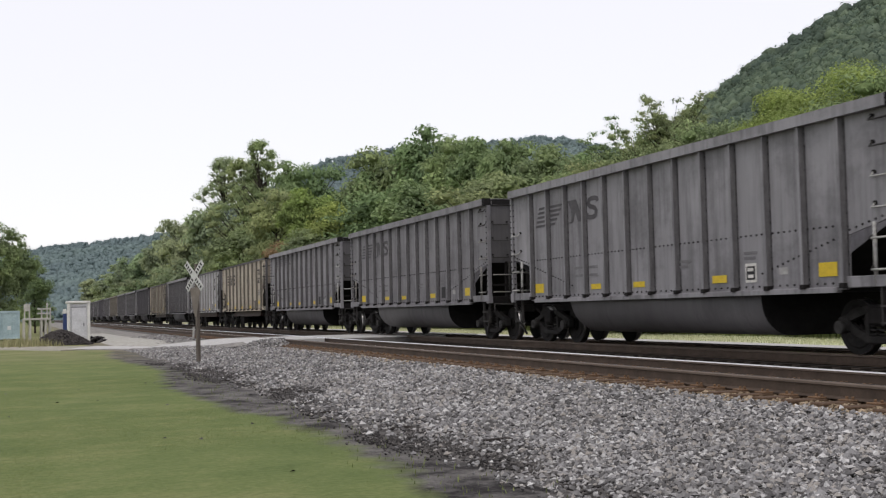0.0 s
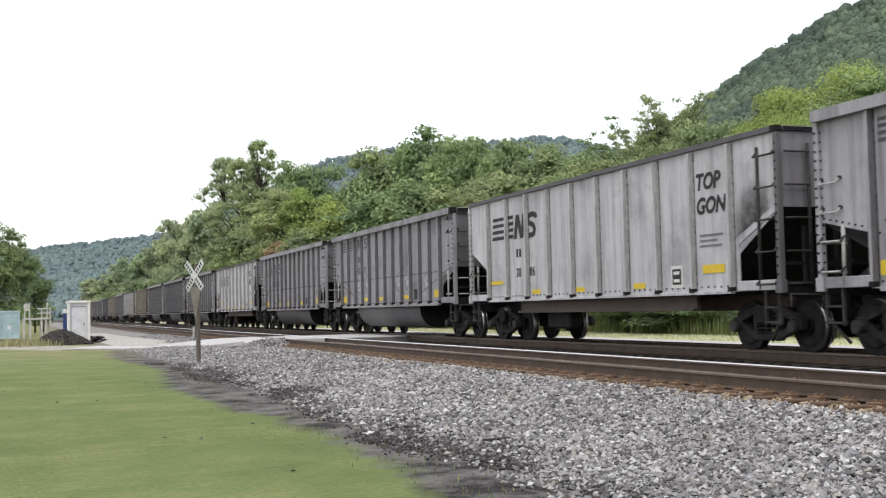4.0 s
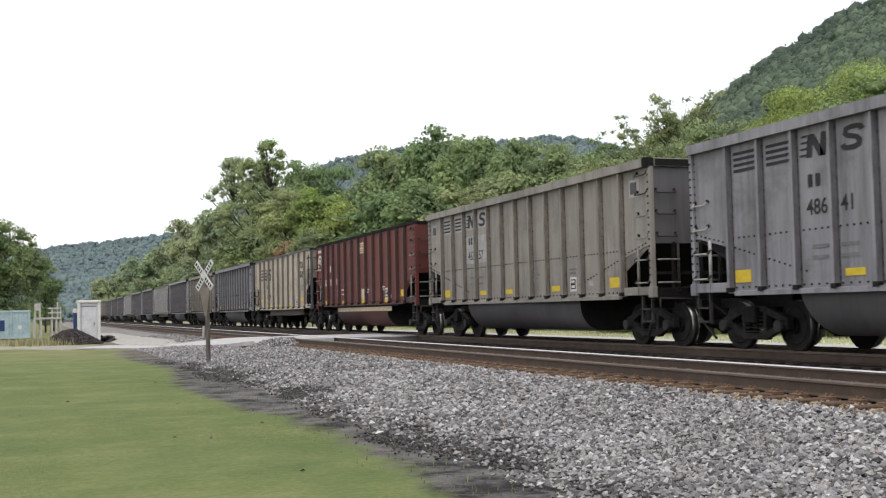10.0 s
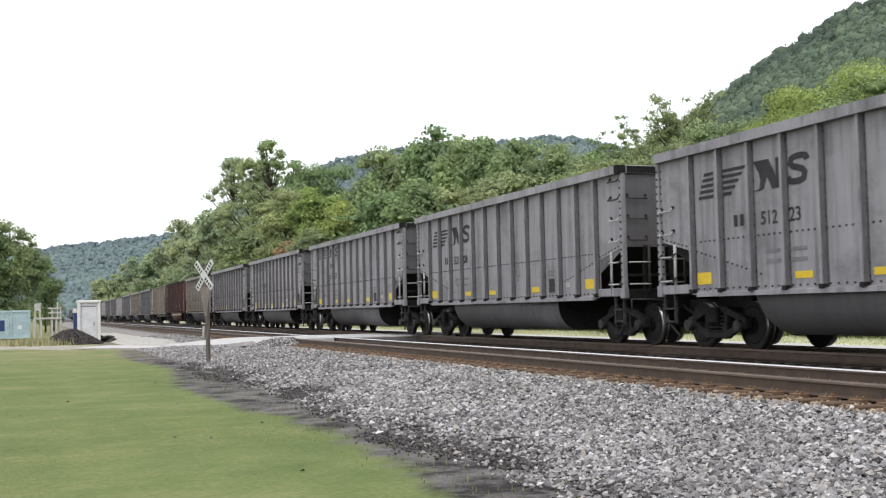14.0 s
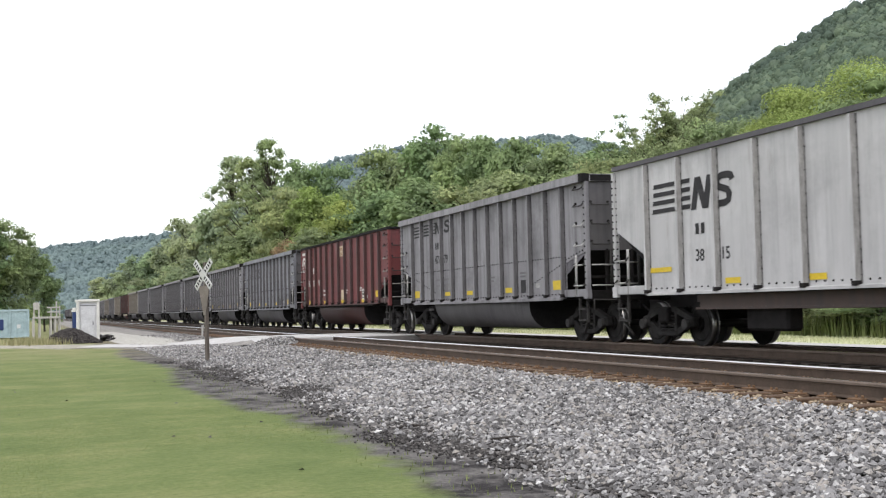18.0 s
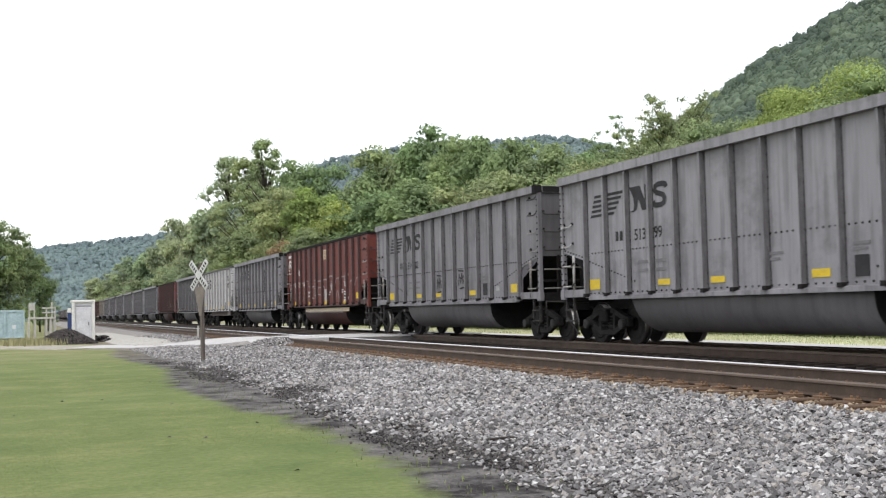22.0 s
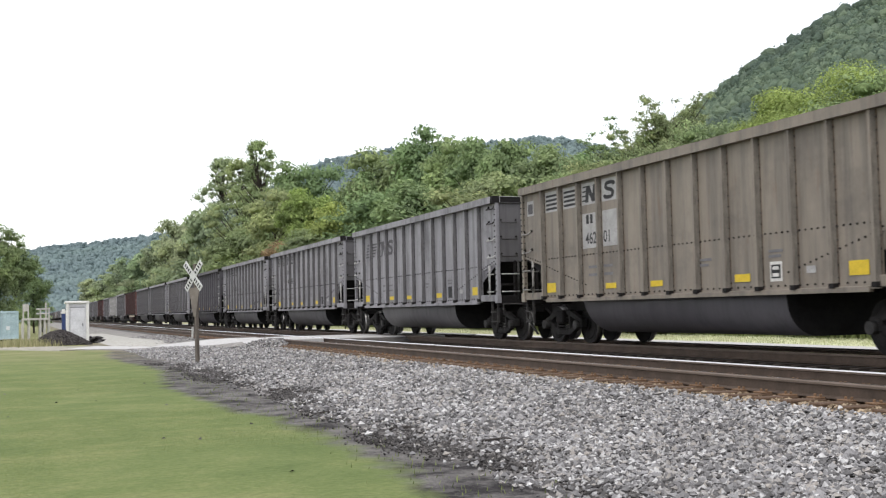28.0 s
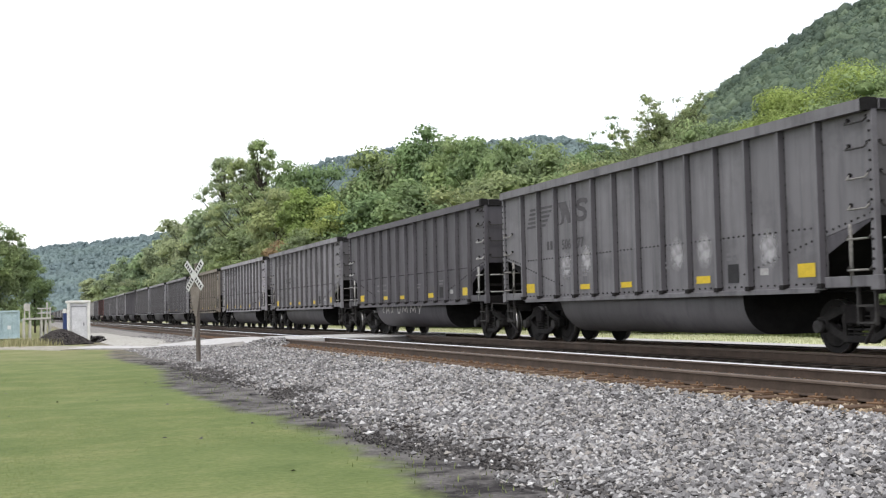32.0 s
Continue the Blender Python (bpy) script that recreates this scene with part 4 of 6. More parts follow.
def coal_car(n, kind, paint, spec, label):
    """One open coal car on two trucks; n counts from the first car that enters."""
    p = PAINT[paint]
    root = new("coal_car")
    root.empty_display_size = 0.3
    tagged(root, label, "railway car", "cars of the coal train")
    flat, slim = kind == "flat", kind != "tub"
    h = HALF[kind]
    mid = pose(0, L2 - h, 0)
    # most end walls are painted darker: coal dust and the next car's shade
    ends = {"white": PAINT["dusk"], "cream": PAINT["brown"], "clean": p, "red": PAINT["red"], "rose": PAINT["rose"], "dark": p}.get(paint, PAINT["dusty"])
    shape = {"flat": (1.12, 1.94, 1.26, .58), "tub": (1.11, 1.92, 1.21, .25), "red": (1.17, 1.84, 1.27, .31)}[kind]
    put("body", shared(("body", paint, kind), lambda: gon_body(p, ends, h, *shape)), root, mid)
    trim = PAINT["dark"] if paint in ("white", "cream", "clean") else M_BLACK if paint in ("red", "rose") else p
    put("top_chord", shared(("chord", trim.name, kind), lambda: chord_mesh(trim, h, slim)), root, mid)
    us = STAKES[kind]
    rp = PAINT["rib_red"] if paint in ("red", "rose") else p
    # flank and flange are coloured darker than the stake's face to show shade
    flange, flank = (M_PALE_GRIME_SHADE, M_PALE_SHADE_FLANK) if paint in ("white", "clean") else (PAINT["rib_red"], PAINT["rib_red"]) if kind == "red" else (M_RUSTY_FLANGE, M_TAN_SHADE_FLANK) if paint in ("cream", "taupe", "brown") else (M_GRIME_SHADE, PAINT["dark"] if paint in ("dark", "slate") else M_SHADE_FLANK)
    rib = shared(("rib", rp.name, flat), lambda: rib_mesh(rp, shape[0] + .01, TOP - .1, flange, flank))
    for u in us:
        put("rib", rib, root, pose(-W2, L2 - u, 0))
    def far_ribs():
        bm = bmesh.new()
        for u in us:
            box(bm, W2, W2 + .085, L2 - u - .05, L2 - u + .05, shape[0], TOP - .12)
        return bm_mesh("ribs", bm, rp)
    put("ribs", shared(("far_ribs", rp.name, kind), far_ribs), root)
    sp = p
    if kind == "red":
        sp = PAINT["rib_red"]
    for s in (-1, 1):
        put("side_sill", shared(("sill", sp.name, kind), lambda: sill_mesh(sp, h, *{"flat": (1.06, 1.13), "tub": (1.02, 1.12), "red": (1.11, 1.18)}[kind])), root, pose(s * W2 - (.01 if s < 0 else -.01), L2 - h, 0))
    if flat:
        def beam():
            bm = bmesh.new()
            box(bm, -.4, .4, -6.0, 6.0, .74, 1.05, 0, .02)
            for y in (-3, -1, 1, 3):
                box(bm, -1.27, 1.27, y - .06, y + .06, .9, 1.1)
            return bm_mesh("underframe", bm, PAINT["under"])
        def side_beam():
            bm = bmesh.new()
            prism(bm, [(-1.46, .76), (-1.28, .76), (-1.28, 1.06), (-1.36, 1.06), (-1.36, .80), (-1.46, .80)], -4.4, 4.3)
            bmesh.ops.recalc_face_normals(bm, faces=bm.faces[:])
            return bm_mesh("side_beam", bm, PAINT["under"])
        put("underframe", shared("underframe", beam), root)
        for turn in (0, 180):
            put("side_beam", shared("side_beam", side_beam), root, pose(0, 0, 0, 0, 0, turn))
        if spec.get("primer"):
            bm = bmesh.new()
            box(bm, -1.366, -1.361, L2 - 11.7, L2 - 10.6, .79, 1.05)
            part("primer_patch", bm, M_PAD, root, "pale grey primer patch")
        def valve():
            bm = bmesh.new()
            box(bm, -1.25, -.9, 1.6, 2.9, .35, .8, 0, .05)
            return bm_mesh("valve_box", bm, M_STEEL)
        put("valve_box", shared("valve_box", valve), root)
    else:
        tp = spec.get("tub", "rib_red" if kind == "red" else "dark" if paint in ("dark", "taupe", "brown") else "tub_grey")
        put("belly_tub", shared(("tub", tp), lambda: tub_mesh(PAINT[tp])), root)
        if spec.get("stripe"):
            put("stripe", shared("stripe", lambda: quads([rect(-3.9, -.11, 4.2, .11)], M_STRIPE, "stripe")), root, Matrix.Translation((-1.508, 0, .995)) @ SIDE)
    pale = M_GALV if paint in ("clean", "dark", "blue", "gray", "pale") else M_WORN
    for sy in (-1, 1):
        e = L2 if sy > 0 else L2 - 2 * h
        tall = flat and sy < 0
        turn = 0 if sy > 0 else 180
        for sx in (-1, 1):
            pp = PAINT["dusty"] if paint in ("white", "cream") and sy < 0 else p
            put("corner_post", shared(("post", pp.name), lambda: corner_post_mesh(pp)), root, pose(sx * W2, e - sy * .02, 0) @ Matrix.Diagonal((1 if sx < 0 else -1, sy, 1, 1)))
            rung = M_CAP if tall and paint != "clean" else pale
            q = pose(sx * (W2 + .02), e - sy * .05, 0) @ Matrix.Diagonal((1 if sx < 0 else -1, -sy, 1, 1))
            put("ladder", shared(("ladder", tall, rung.name), lambda: ladder_mesh(tall, rung)), root, q)
            put("end_ladder", shared(("end_ladder", tall, rung.name), lambda: end_ladder_mesh(tall, rung)), root, pose(0, e, 0) @ Matrix.Diagonal((1 if sx < 0 else -1, sy, 1, 1)))
            if sx < 0 and not flat:
                for z in (2.29, 2.76) + ((3.22, 3.62) if sy < 0 else ()):
                    bar = pale if z < 3 else M_CAP
                    put("grab_iron", shared(("grab", bar.name), lambda: grab_mesh(bar)), root, q @ Matrix.Translation((0, 0, z)))
            put("sill_step", shared("step", step_mesh), root, pose(sx * (W2 - .02), e - sy * .3, 0) @ Matrix.Diagonal((1, sy, 1, 1)))
        for z in () if flat or sy > 0 else (2.31, 2.78, 3.23):
            put("grab_iron", shared(("grab", M_CAP.name), lambda: grab_mesh(M_CAP)), root, pose(-1.55, e, z, 0, 0, 0) @ Matrix(((0, 1, 0, 0), (1, 0, 0, 0), (0, 0, 1, 0), (0, 0, 0, 1))))
        put("end_sill", shared("end_sill", end_sill_mesh), root, pose(0, e - sy * .05, 0, 0, 0, turn))
        put("end_frame", shared("end_frame", end_frame_mesh), root, pose(0, e - sy * .02, 0, 0, 0, turn))
        put("coupler", shared("coupler", coupler_mesh), root, pose(0, e - sy * .02, 0, 0, 0, turn))
        put("brake_hose", shared("hose", hose_mesh), root, pose(0, e - sy * .02, 0, 0, 0, turn))
        put("uncoupling_lever", shared("lever", lever_mesh), root, pose(0, e + sy * .02, 0) @ Matrix.Diagonal((1, sy, 1, 1)))
        truck(root, L2 - h + sy * 6.17)
    riv = put("rivets", shared(("rivets", kind), lambda: rivets_mesh(h, {"flat": [(1.2, .22)], "tub": [(2.08, .16), (1.17, .2)], "red": [(1.25, .25)]}[kind], kind == "tub")), root, mid)
    riv["kind"] = "stuff"
    marks(root, kind, spec)
    CARS[n] = root
    return root


GRAY_LABEL = "grey steel bathtub coal gondola with ribbed weathered sides"
LINEUP = {  # kind, paint, markings, label
    0: ("tub", "gray", dict(logo="mane", mark=M_FADED_MARK, plate=1), GRAY_LABEL),
    1: ("flat", "white", dict(logo="lines", number="41 386", topgon=1, plate=1), "white coal gondola with black lettering on a brown underframe"),
    2: ("tub", "gray", dict(logo="mane", number="523 37", mark=M_FADED_MARK), GRAY_LABEL),
    3: ("tub", "gray", dict(logo="split", number="500 71", mark=M_FADED_MARK, patch=1), "grey bathtub coal gondola with pale rubbed patches"),
    4: ("flat", "white", dict(logo="lines", number="38 486", topgon=1, plate=1), "dirty white coal gondola with black lettering and rust runs"),
    5: ("tub", "pale", dict(logo="split", mark=M_FADED_MARK), GRAY_LABEL),
    6: ("tub", "taupe", dict(logo="split", number="465 36", pads=1, plate=1), "taupe dust-covered coal gondola with white panels"),
    7: ("tub", "blue", dict(logo="mane", mark=M_FADED_MARK, plate=1), "blue-grey bathtub coal gondola with a white plate"),
    8: ("flat", "cream", dict(logo="lines", number="21 346", topgon=1, plate=1), "rust-stained cream coal gondola with black lettering"),
    9: ("red", "red", dict(number="50 76 19", mark=M_WHITE_MARK, stripe=1, emblem=1, plate=1, tub="tub_red"), "oxide-red coal gondola with white numbers and cream stripe"),
    10: ("tub", "taupe", dict(logo="split", number="463 57", pads=1, plate=1), "taupe dust-covered coal gondola with white panels"),
    11: ("tub", "gray", dict(logo="split", number="486 41", plate=1), GRAY_LABEL),
    12: ("tub", "gray", dict(logo="split", number="492 87", plate=1, whitepatch=1), "grey coal gondola with yellow sheets over white patches"),
    13: ("tub", "gray", dict(logo="split", number="516 29"), GRAY_LABEL),
    14: ("tub", "gray", dict(logo="mane", number="521 08"), GRAY_LABEL),
    15: ("tub", "gray", dict(logo="mane", number="512 23"), GRAY_LABEL),
    16: ("tub", "blue", dict(logo="mane", mark=M_FADED_MARK), "blue-grey bathtub coal gondola with faded herald"),
    17: ("red", "rose", dict(number="50 78 98", mark=M_WHITE_MARK, emblem=1, plate=1), "oxide-red coal gondola with chipped white numbers"),
    18: ("tub", "gray", dict(logo="split", number="478 79"), GRAY_LABEL),
    19: ("flat", "clean", dict(logo="lines", number="38 515", topgon=1, primer=1), "bright white coal gondola with bold black lettering"),
    20: ("tub", "dusk", dict(logo="mane", number="515 02", scratches=1), GRAY_LABEL),
    21: ("red", "red", dict(number="50 78 40", mark=M_WHITE_MARK, stripe=1, emblem=1, scrawl=1, plate=1), "oxide-red coal gondola covered in white spray paint"),
    22: ("tub", "dusk", dict(logo="mane", number="514 02", tags=1), "purple-grey coal gondola with two small black spray tags"),
    23: ("tub", "gray", dict(logo="mane", number="513 99"), GRAY_LABEL),
    24: ("tub", "pale", dict(logo="split", mark=M_FADED_MARK), "pale grey bathtub coal gondola with faded herald"),
    25: ("tub", "dark", dict(), "charcoal coal gondola with yellow sheets and no lettering"),
    26: ("tub", "gray", dict(logo="split", number="502 33"), GRAY_LABEL),
    27: ("tub", "gray", dict(logo="split", number="485 54"), GRAY_LABEL),
    28: ("tub", "gray", dict(logo="mane", mark=M_FADED_MARK), "grey bathtub coal gondola with faded herald"),
    29: ("tub", "brown", dict(logo="split", number="462 01", pads=1, plate=1), "brown dust-covered coal gondola with white panels"),
    30: ("tub", "pale", dict(logo="split", number="475 69"), "pale grey bathtub coal gondola with black herald"),
    31: ("tub", "dusk", dict(logo="split", number="500 52", mark=M_FADED_MARK), GRAY_LABEL),
    32: ("tub", "dark", dict(tubscrawl=1), "charcoal coal gondola with white spray paint on its belly"),
    33: ("tub", "slate", dict(logo="mane", number="506 77", mark=M_FADED_MARK, patch=1), "dark grey streaked coal gondola with rubbed patches"),
    34: ("tub", "gray", dict(logo="mane", mark=M_FADED_MARK), GRAY_LABEL),
    -1: ("tub", "dusk", dict(logo="mane", mark=M_FADED_MARK), "purple-grey bathtub coal gondola with faded herald"),
    -2: ("tub", "gray", dict(logo="split", mark=M_FADED_MARK), GRAY_LABEL),
    -3: ("flat", "cream", dict(logo="lines", topgon=1), "rust-stained cream coal gondola with black lettering"),
    -4: ("flat", "white", dict(logo="lines", topgon=1), "dirty white coal gondola with black lettering"),
    -6: ("flat", "cream", dict(logo="lines", topgon=1), "rust-stained cream coal gondola with black lettering"),
}
for _n, _p in ((-5, "gray"), (-7, "dark"), (-8, "gray"), (-9, "dusk"), (-10, "brown"), (-11, "gray"), (-12, "dark"), (-13, "gray"), (-14, "gray"), (-15, "dusk"), (-16, "gray")):
    LINEUP[_n] = ("tub", _p, dict(logo="split", mark=M_FADED_MARK), GRAY_LABEL)
# where the front edge of each car stands at the clip's start
FRONT = [44.96, 28.58, 12.32, -4.0, -20.16, -36.17, -52.07, -68.23, -84.39, -100.36, -116.48, -132.88, -149.19, -165.73, -182.52, -198.82, -215.07, -231.12,
         -247.46, -263.99, -280.06, -295.7, -311.92, -328.22, -344.26, -360.38, -376.55, -392.83, -409.01, -425.38, -441.83, -458.22, -474.49, -490.65, -506.68, -522.88]


def front(n):
    return FRONT[n + 1] if n >= -1 else 45.06 + 16.25 * (-1 - n)


def run(t):
    """Metres that the train has gone by t seconds; it slows a little."""
    return 17.012 * t - 0.3129 * t * t / 32 + 0.04504 * t ** 3 / 1024


for _n in sorted(LINEUP):
    coal_car(_n, *LINEUP[_n])

# ---- stones, grass, road ----
ICO = bmesh.new()
bmesh.ops.create_icosphere(ICO, subdivisions=1, radius=1.0)
ICO_V = np.array([v.co[:] for v in ICO.verts])
ICO_F = np.array([[v.index for v in f.verts] for f in ICO.faces])
ICO.free()
ICO2 = bmesh.new()
bmesh.ops.create_icosphere(ICO2, subdivisions=2, radius=1.0)
ICO2_V = np.array([v.co[:] for v in ICO2.verts])
ICO2_F = np.array([[v.index for v in f.verts] for f in ICO2.faces])
ICO2.free()
OCT_V = np.array([(1, 0, 0), (-1, 0, 0), (0, 1, 0), (0, -1, 0), (0, 0, 1), (0, 0, -1)], dtype=float)
OCT_F = np.array([(0, 2, 4), (2, 1, 4), (1, 3, 4), (3, 0, 4), (2, 0, 5), (1, 2, 5), (3, 1, 5), (0, 3, 5)])


def scatter(bv, bf, pos, size, rng, flat=0.7, rough=0.3):
    """Angular lumps of the base shape at these places, each turned and knocked out of shape."""
    n, k = len(pos), len(bv)
    v = bv[None] * (1 + rng.uniform(-rough, rough, (n, k, 1)))
    v = v * rng.uniform(0.65, 1.25, (n, 1, 3)) * np.array([1, 1, flat])
    a = rng.uniform(0, 6.28, n)
    c, s = np.cos(a)[:, None], np.sin(a)[:, None]
    tilt = rng.uniform(-.6, .6, n)
    x, y, z = v[..., 0], v[..., 1], v[..., 2]
    ct, st = np.cos(tilt)[:, None], np.sin(tilt)[:, None]
    y, z = y * ct - z * st, y * st + z * ct
    v = np.stack([x * c - y * s, x * s + y * c, z], -1) * size[:, None, None] + pos[:, None]
    f = bf[None] + (np.arange(n) * k)[:, None, None]
    return v.reshape(-1, 3), f.reshape(-1, 3)


def stones():
    rng = np.random.default_rng(3)
    vs, fs, base = [], [], 0
    for (y0, y1, x0, x1, dens, bv, bf) in ((4.5, 13, 3.6, 7.85, 900, OCT_V, OCT_F), (13, 24, 3.7, 7.85, 520, OCT_V, OCT_F), (24, 40.5, 3.9, 7.85, 240, OCT_V, OCT_F), (38.6, 40.45, 6.6, 8.35, 300, OCT_V, OCT_F), (40.5, 53, 3.9, 7.6, 200, OCT_V, OCT_F),
                                           (56, 75, 4.2, 7.9, 50, OCT_V, OCT_F), (6, 30, 7.9, 12.4, 60, OCT_V, OCT_F)):
        n = int((y1 - y0) * (x1 - x0) * dens)
        x, y = rng.uniform(x0, x1, n), rng.uniform(y0, y1, n)
        keep = (x > np.interp(y, [8, 14, 22, 28, 36, 40, 50], [4.45, 4.6, 4.85, 4.95, 4.7, 4.5, 4.2]) + .2 * np.sin(y * .7) + .16 * np.sin(y * 1.9) + .1 * np.sin(y * 5.3) - rng.exponential(.28, n))
        if y0 == 40.5:
            keep &= x < np.interp(y, [40.5, 43.2, 46.2, 48.9, 51.6, 53.4], [7.6, 7.45, 6.85, 6.2, 5.2, 3.8])
        x, y = x[keep], y[keep]
        size = (.016 + .024 * rng.uniform(0, 1, len(x)) ** 1.7) * (1.0 if y1 < 24 else 1.2)
        z = np.where(x < 3.9, 0, bed_z(x)) + size * rng.uniform(.1, .75, len(x))
        if x0 >= 7.9:
            z -= .03
        elif y1 in (40.5, 40.45):
            z += .24 * np.clip((y - 38.9) / 1.4, 0, 1) * np.clip((x - 6.5) / .9, 0, 1)
        v, f = scatter(bv, bf, np.stack([x, y, z], -1), size, rng, .75, .42)
        vs.append(v)
        fs.append(f + base)
        base += len(v)
    ob = put("ballast_stones", mesh_np("ballast_stones", np.concatenate(vs), np.concatenate(fs), M_BALLAST))
    tagged(ob, "loose light grey crushed ballast stones beside the track", "ballast", kind="stuff")
    n = 9000
    x, y = rng.normal(7.98, .17, n), rng.uniform(6, 40, n)
    size = rng.uniform(.014, .03, n)
    v, f = scatter(OCT_V, OCT_F, np.stack([x, y, bed_z(x) + size * .6], -1), size, rng)
    ob = put("rusty_ballast", mesh_np("rusty_ballast", v, f, M_RUSTY_STONE))
    tagged(ob, "rust-stained stones at the tie ends", "ballast", kind="stuff")
    n = 12000
    k = rng.integers(0, 34, n)
    px, py, ext = rng.normal(4.2, .38, 34), rng.uniform(7, 38, 34), rng.uniform(.35, 1, 34)
    x = px[k] + rng.normal(0, .16, n) * ext[k]
    y = py[k] + rng.normal(0, .75, n) * ext[k]
    size = rng.uniform(.008, .03, n)
    v, f = scatter(OCT_V, OCT_F, np.stack([x, y, np.where(x < 3.9, 0.0, bed_z(x)) + size * .35], -1), size, rng)
    ob = put("fouled_gravel", mesh_np("fouled_gravel", v, f, M_DARK_STONE))
    tagged(ob, "dark fouled gravel strewn along the lawn edge", "gravel", kind="stuff")


stones()


def blades(name, label, n, spot, height, width, mat, seed, lean=.6):
    """Grass blades, one triangle each, where spot(rng, n) gives the roots."""
    rng = np.random.default_rng(seed)
    p = spot(rng, n)
    n = len(p)
    a = rng.uniform(0, 6.28, n)
    h = rng.uniform(height[0], height[1], n)
    d = np.stack([np.cos(a), np.sin(a), np.zeros(n)], -1)
    side = np.stack([-np.sin(a), np.cos(a), np.zeros(n)], -1) * width
    tip = p + d * (h * rng.uniform(0, lean, n))[:, None] + np.array([0, 0, 1]) * h[:, None]
    v = np.stack([p - side, p + side, tip], 1).reshape(-1, 3)
    ob = put(name, mesh_np(name, v, np.arange(n * 3).reshape(-1, 3), mat))
    return tagged(ob, label, "grass", kind="stuff")


def lawn_spot(rng, n):
    y = 7 + 24 * rng.uniform(0, 1, n) ** 1.6
    lo, hi = -.06 * y - .4, np.minimum(.42 * y + .4, 2.93 + .27 * np.cos((y - 13.5) * .314) + .08 * np.sin(y * 3.1))
    x = lo + (hi + rng.exponential(.06, n) - lo) * rng.uniform(0, 1, n)
    return np.stack([x, y, np.full(n, -.01)], -1)


blades("lawn_grass", "short mown bright green lawn grass", 50000, lawn_spot, (.004, .011), .004, M_GRASS, 5)
blades("verge_grass", "short pale grass on the verge beyond the tracks", 22000,
       lambda r, n: np.stack([r.uniform(24.6, 29.2, n), 12 + 110 * r.uniform(0, 1, n) ** 1.5, np.zeros(n)], -1), (.03, .10), .02, M_TALL, 6, .5)
blades("verge_weeds", "tall green weeds with pale stems under the trees", 14000,
       lambda r, n: np.stack([r.uniform(29.0, 31.6, n), 12 + 110 * r.uniform(0, 1, n) ** 1.5, np.zeros(n)], -1), (.3, 1.2), .03, M_GRASS, 16, .35)
blades("dry_weeds", "tall dry tan weeds beside the coal heap", 1500,
       lambda r, n: np.stack([r.normal(-.3, .7, n), r.normal(65.5, 1.2, n), np.zeros(n)], -1), (.12, .5), .025, M_WEED, 7, .5)
blades("fallen_leaves", "small dark fallen leaves on the lawn", 16,
       lambda r, n: np.stack([r.uniform(-.5, 2.8, n), r.uniform(9, 26, n), np.full(n, .012)], -1), (.01, .03), .03, M_DARK_STONE, 9, 3)
blades("edge_tufts", "sparse tufts of grass in the dirt strip", 700,
       lambda r, n: np.stack([3.35 + r.normal(0, .25, n), r.uniform(8, 34, n), np.zeros(n)], -1), (.02, .06), .006, M_GRASS, 8)


def ribbon(name, pts, width, mat, label, thick=.05, flare=.02, side=None):
    """A road along these points, as a slab with sides."""
    bm = bmesh.new()
    rows = []
    for i, p in enumerate(pts):
        a, c = Vector(pts[max(i - 1, 0)]), Vector(pts[min(i + 1, len(pts) - 1)])
        d = (c - a).to_2d().normalized()
        s = Vector((d.y, -d.x, 0)) * width / 2
        p = Vector(p)
        k = 1 + flare
        rows.append([bm.verts.new(p + s), bm.verts.new(p - s), bm.verts.new(p - s * k - Vector((0, 0, thick))), bm.verts.new(p + s * k - Vector((0, 0, thick)))])
    for a, c in zip(rows, rows[1:]):
        for k in range(4):
            bm.faces.new((a[k], a[(k + 1) % 4], c[(k + 1) % 4], c[k])).material_index = int(k > 0)
    bm.faces.new(rows[0])
    bm.faces.new(rows[-1][::-1])
    bmesh.ops.recalc_face_normals(bm, faces=bm.faces[:])
    return tagged(put(name, bm_mesh(name, bm, [mat, side or mat])), label, "road", kind="structure")


ribbon("yard_road", [(-40, 82, .03), (-14, 71, .03), (-5, 65.5, .03), (0, 61, .03), (2.3, 57.6, .03), (3.2, 55.5, .03)], 4.0, M_DUST, "dusty tan gravel road across the yard", .2, .18)


def crossing_road():
    """The road's last stretch: it swings along the track bed and climbs to the rails."""
    near = [(1.6, 56.2, .035), (3.9, 53.4, .04), (5.3, 51.6, .08), (6.3, 48.9, .17), (6.9, 46.2, .27), (7.3, 43.2, .42), (7.54, 40.45, .53)]
    far = [(3.2, 60.5, .035), (4.6, 57, .05), (6.0, 54.5, .16), (6.9, 52, .32), (7.25, 49.5, .43), (7.5, 47, .5), (7.63, 45.6, .53)]
    bm = bmesh.new()
    rows = [[bm.verts.new((a[0] - .45, a[1] - .35, a[2] - .16)), bm.verts.new(a), bm.verts.new(c), bm.verts.new((c[0] + .2, c[1] + .3, c[2] - .35))] for a, c in zip(near, far)]
    for a, c in zip(rows, rows[1:]):
        for k in range(3):
            bm.faces.new((a[k], c[k], c[k + 1], a[k + 1])).material_index = int(k != 1)
        bm.faces.new((a[0], a[3], c[3], c[0])).material_index = 1
    bm.faces.new(rows[0])
    bm.faces.new(rows[-1][::-1])
    bmesh.ops.recalc_face_normals(bm, faces=bm.faces[:])
    tagged(put("crossing_road", bm_mesh("crossing_road", bm, [M_ROAD, M_SHOULDER])), "pale gravel road that climbs to the crossing", "road", kind="structure")


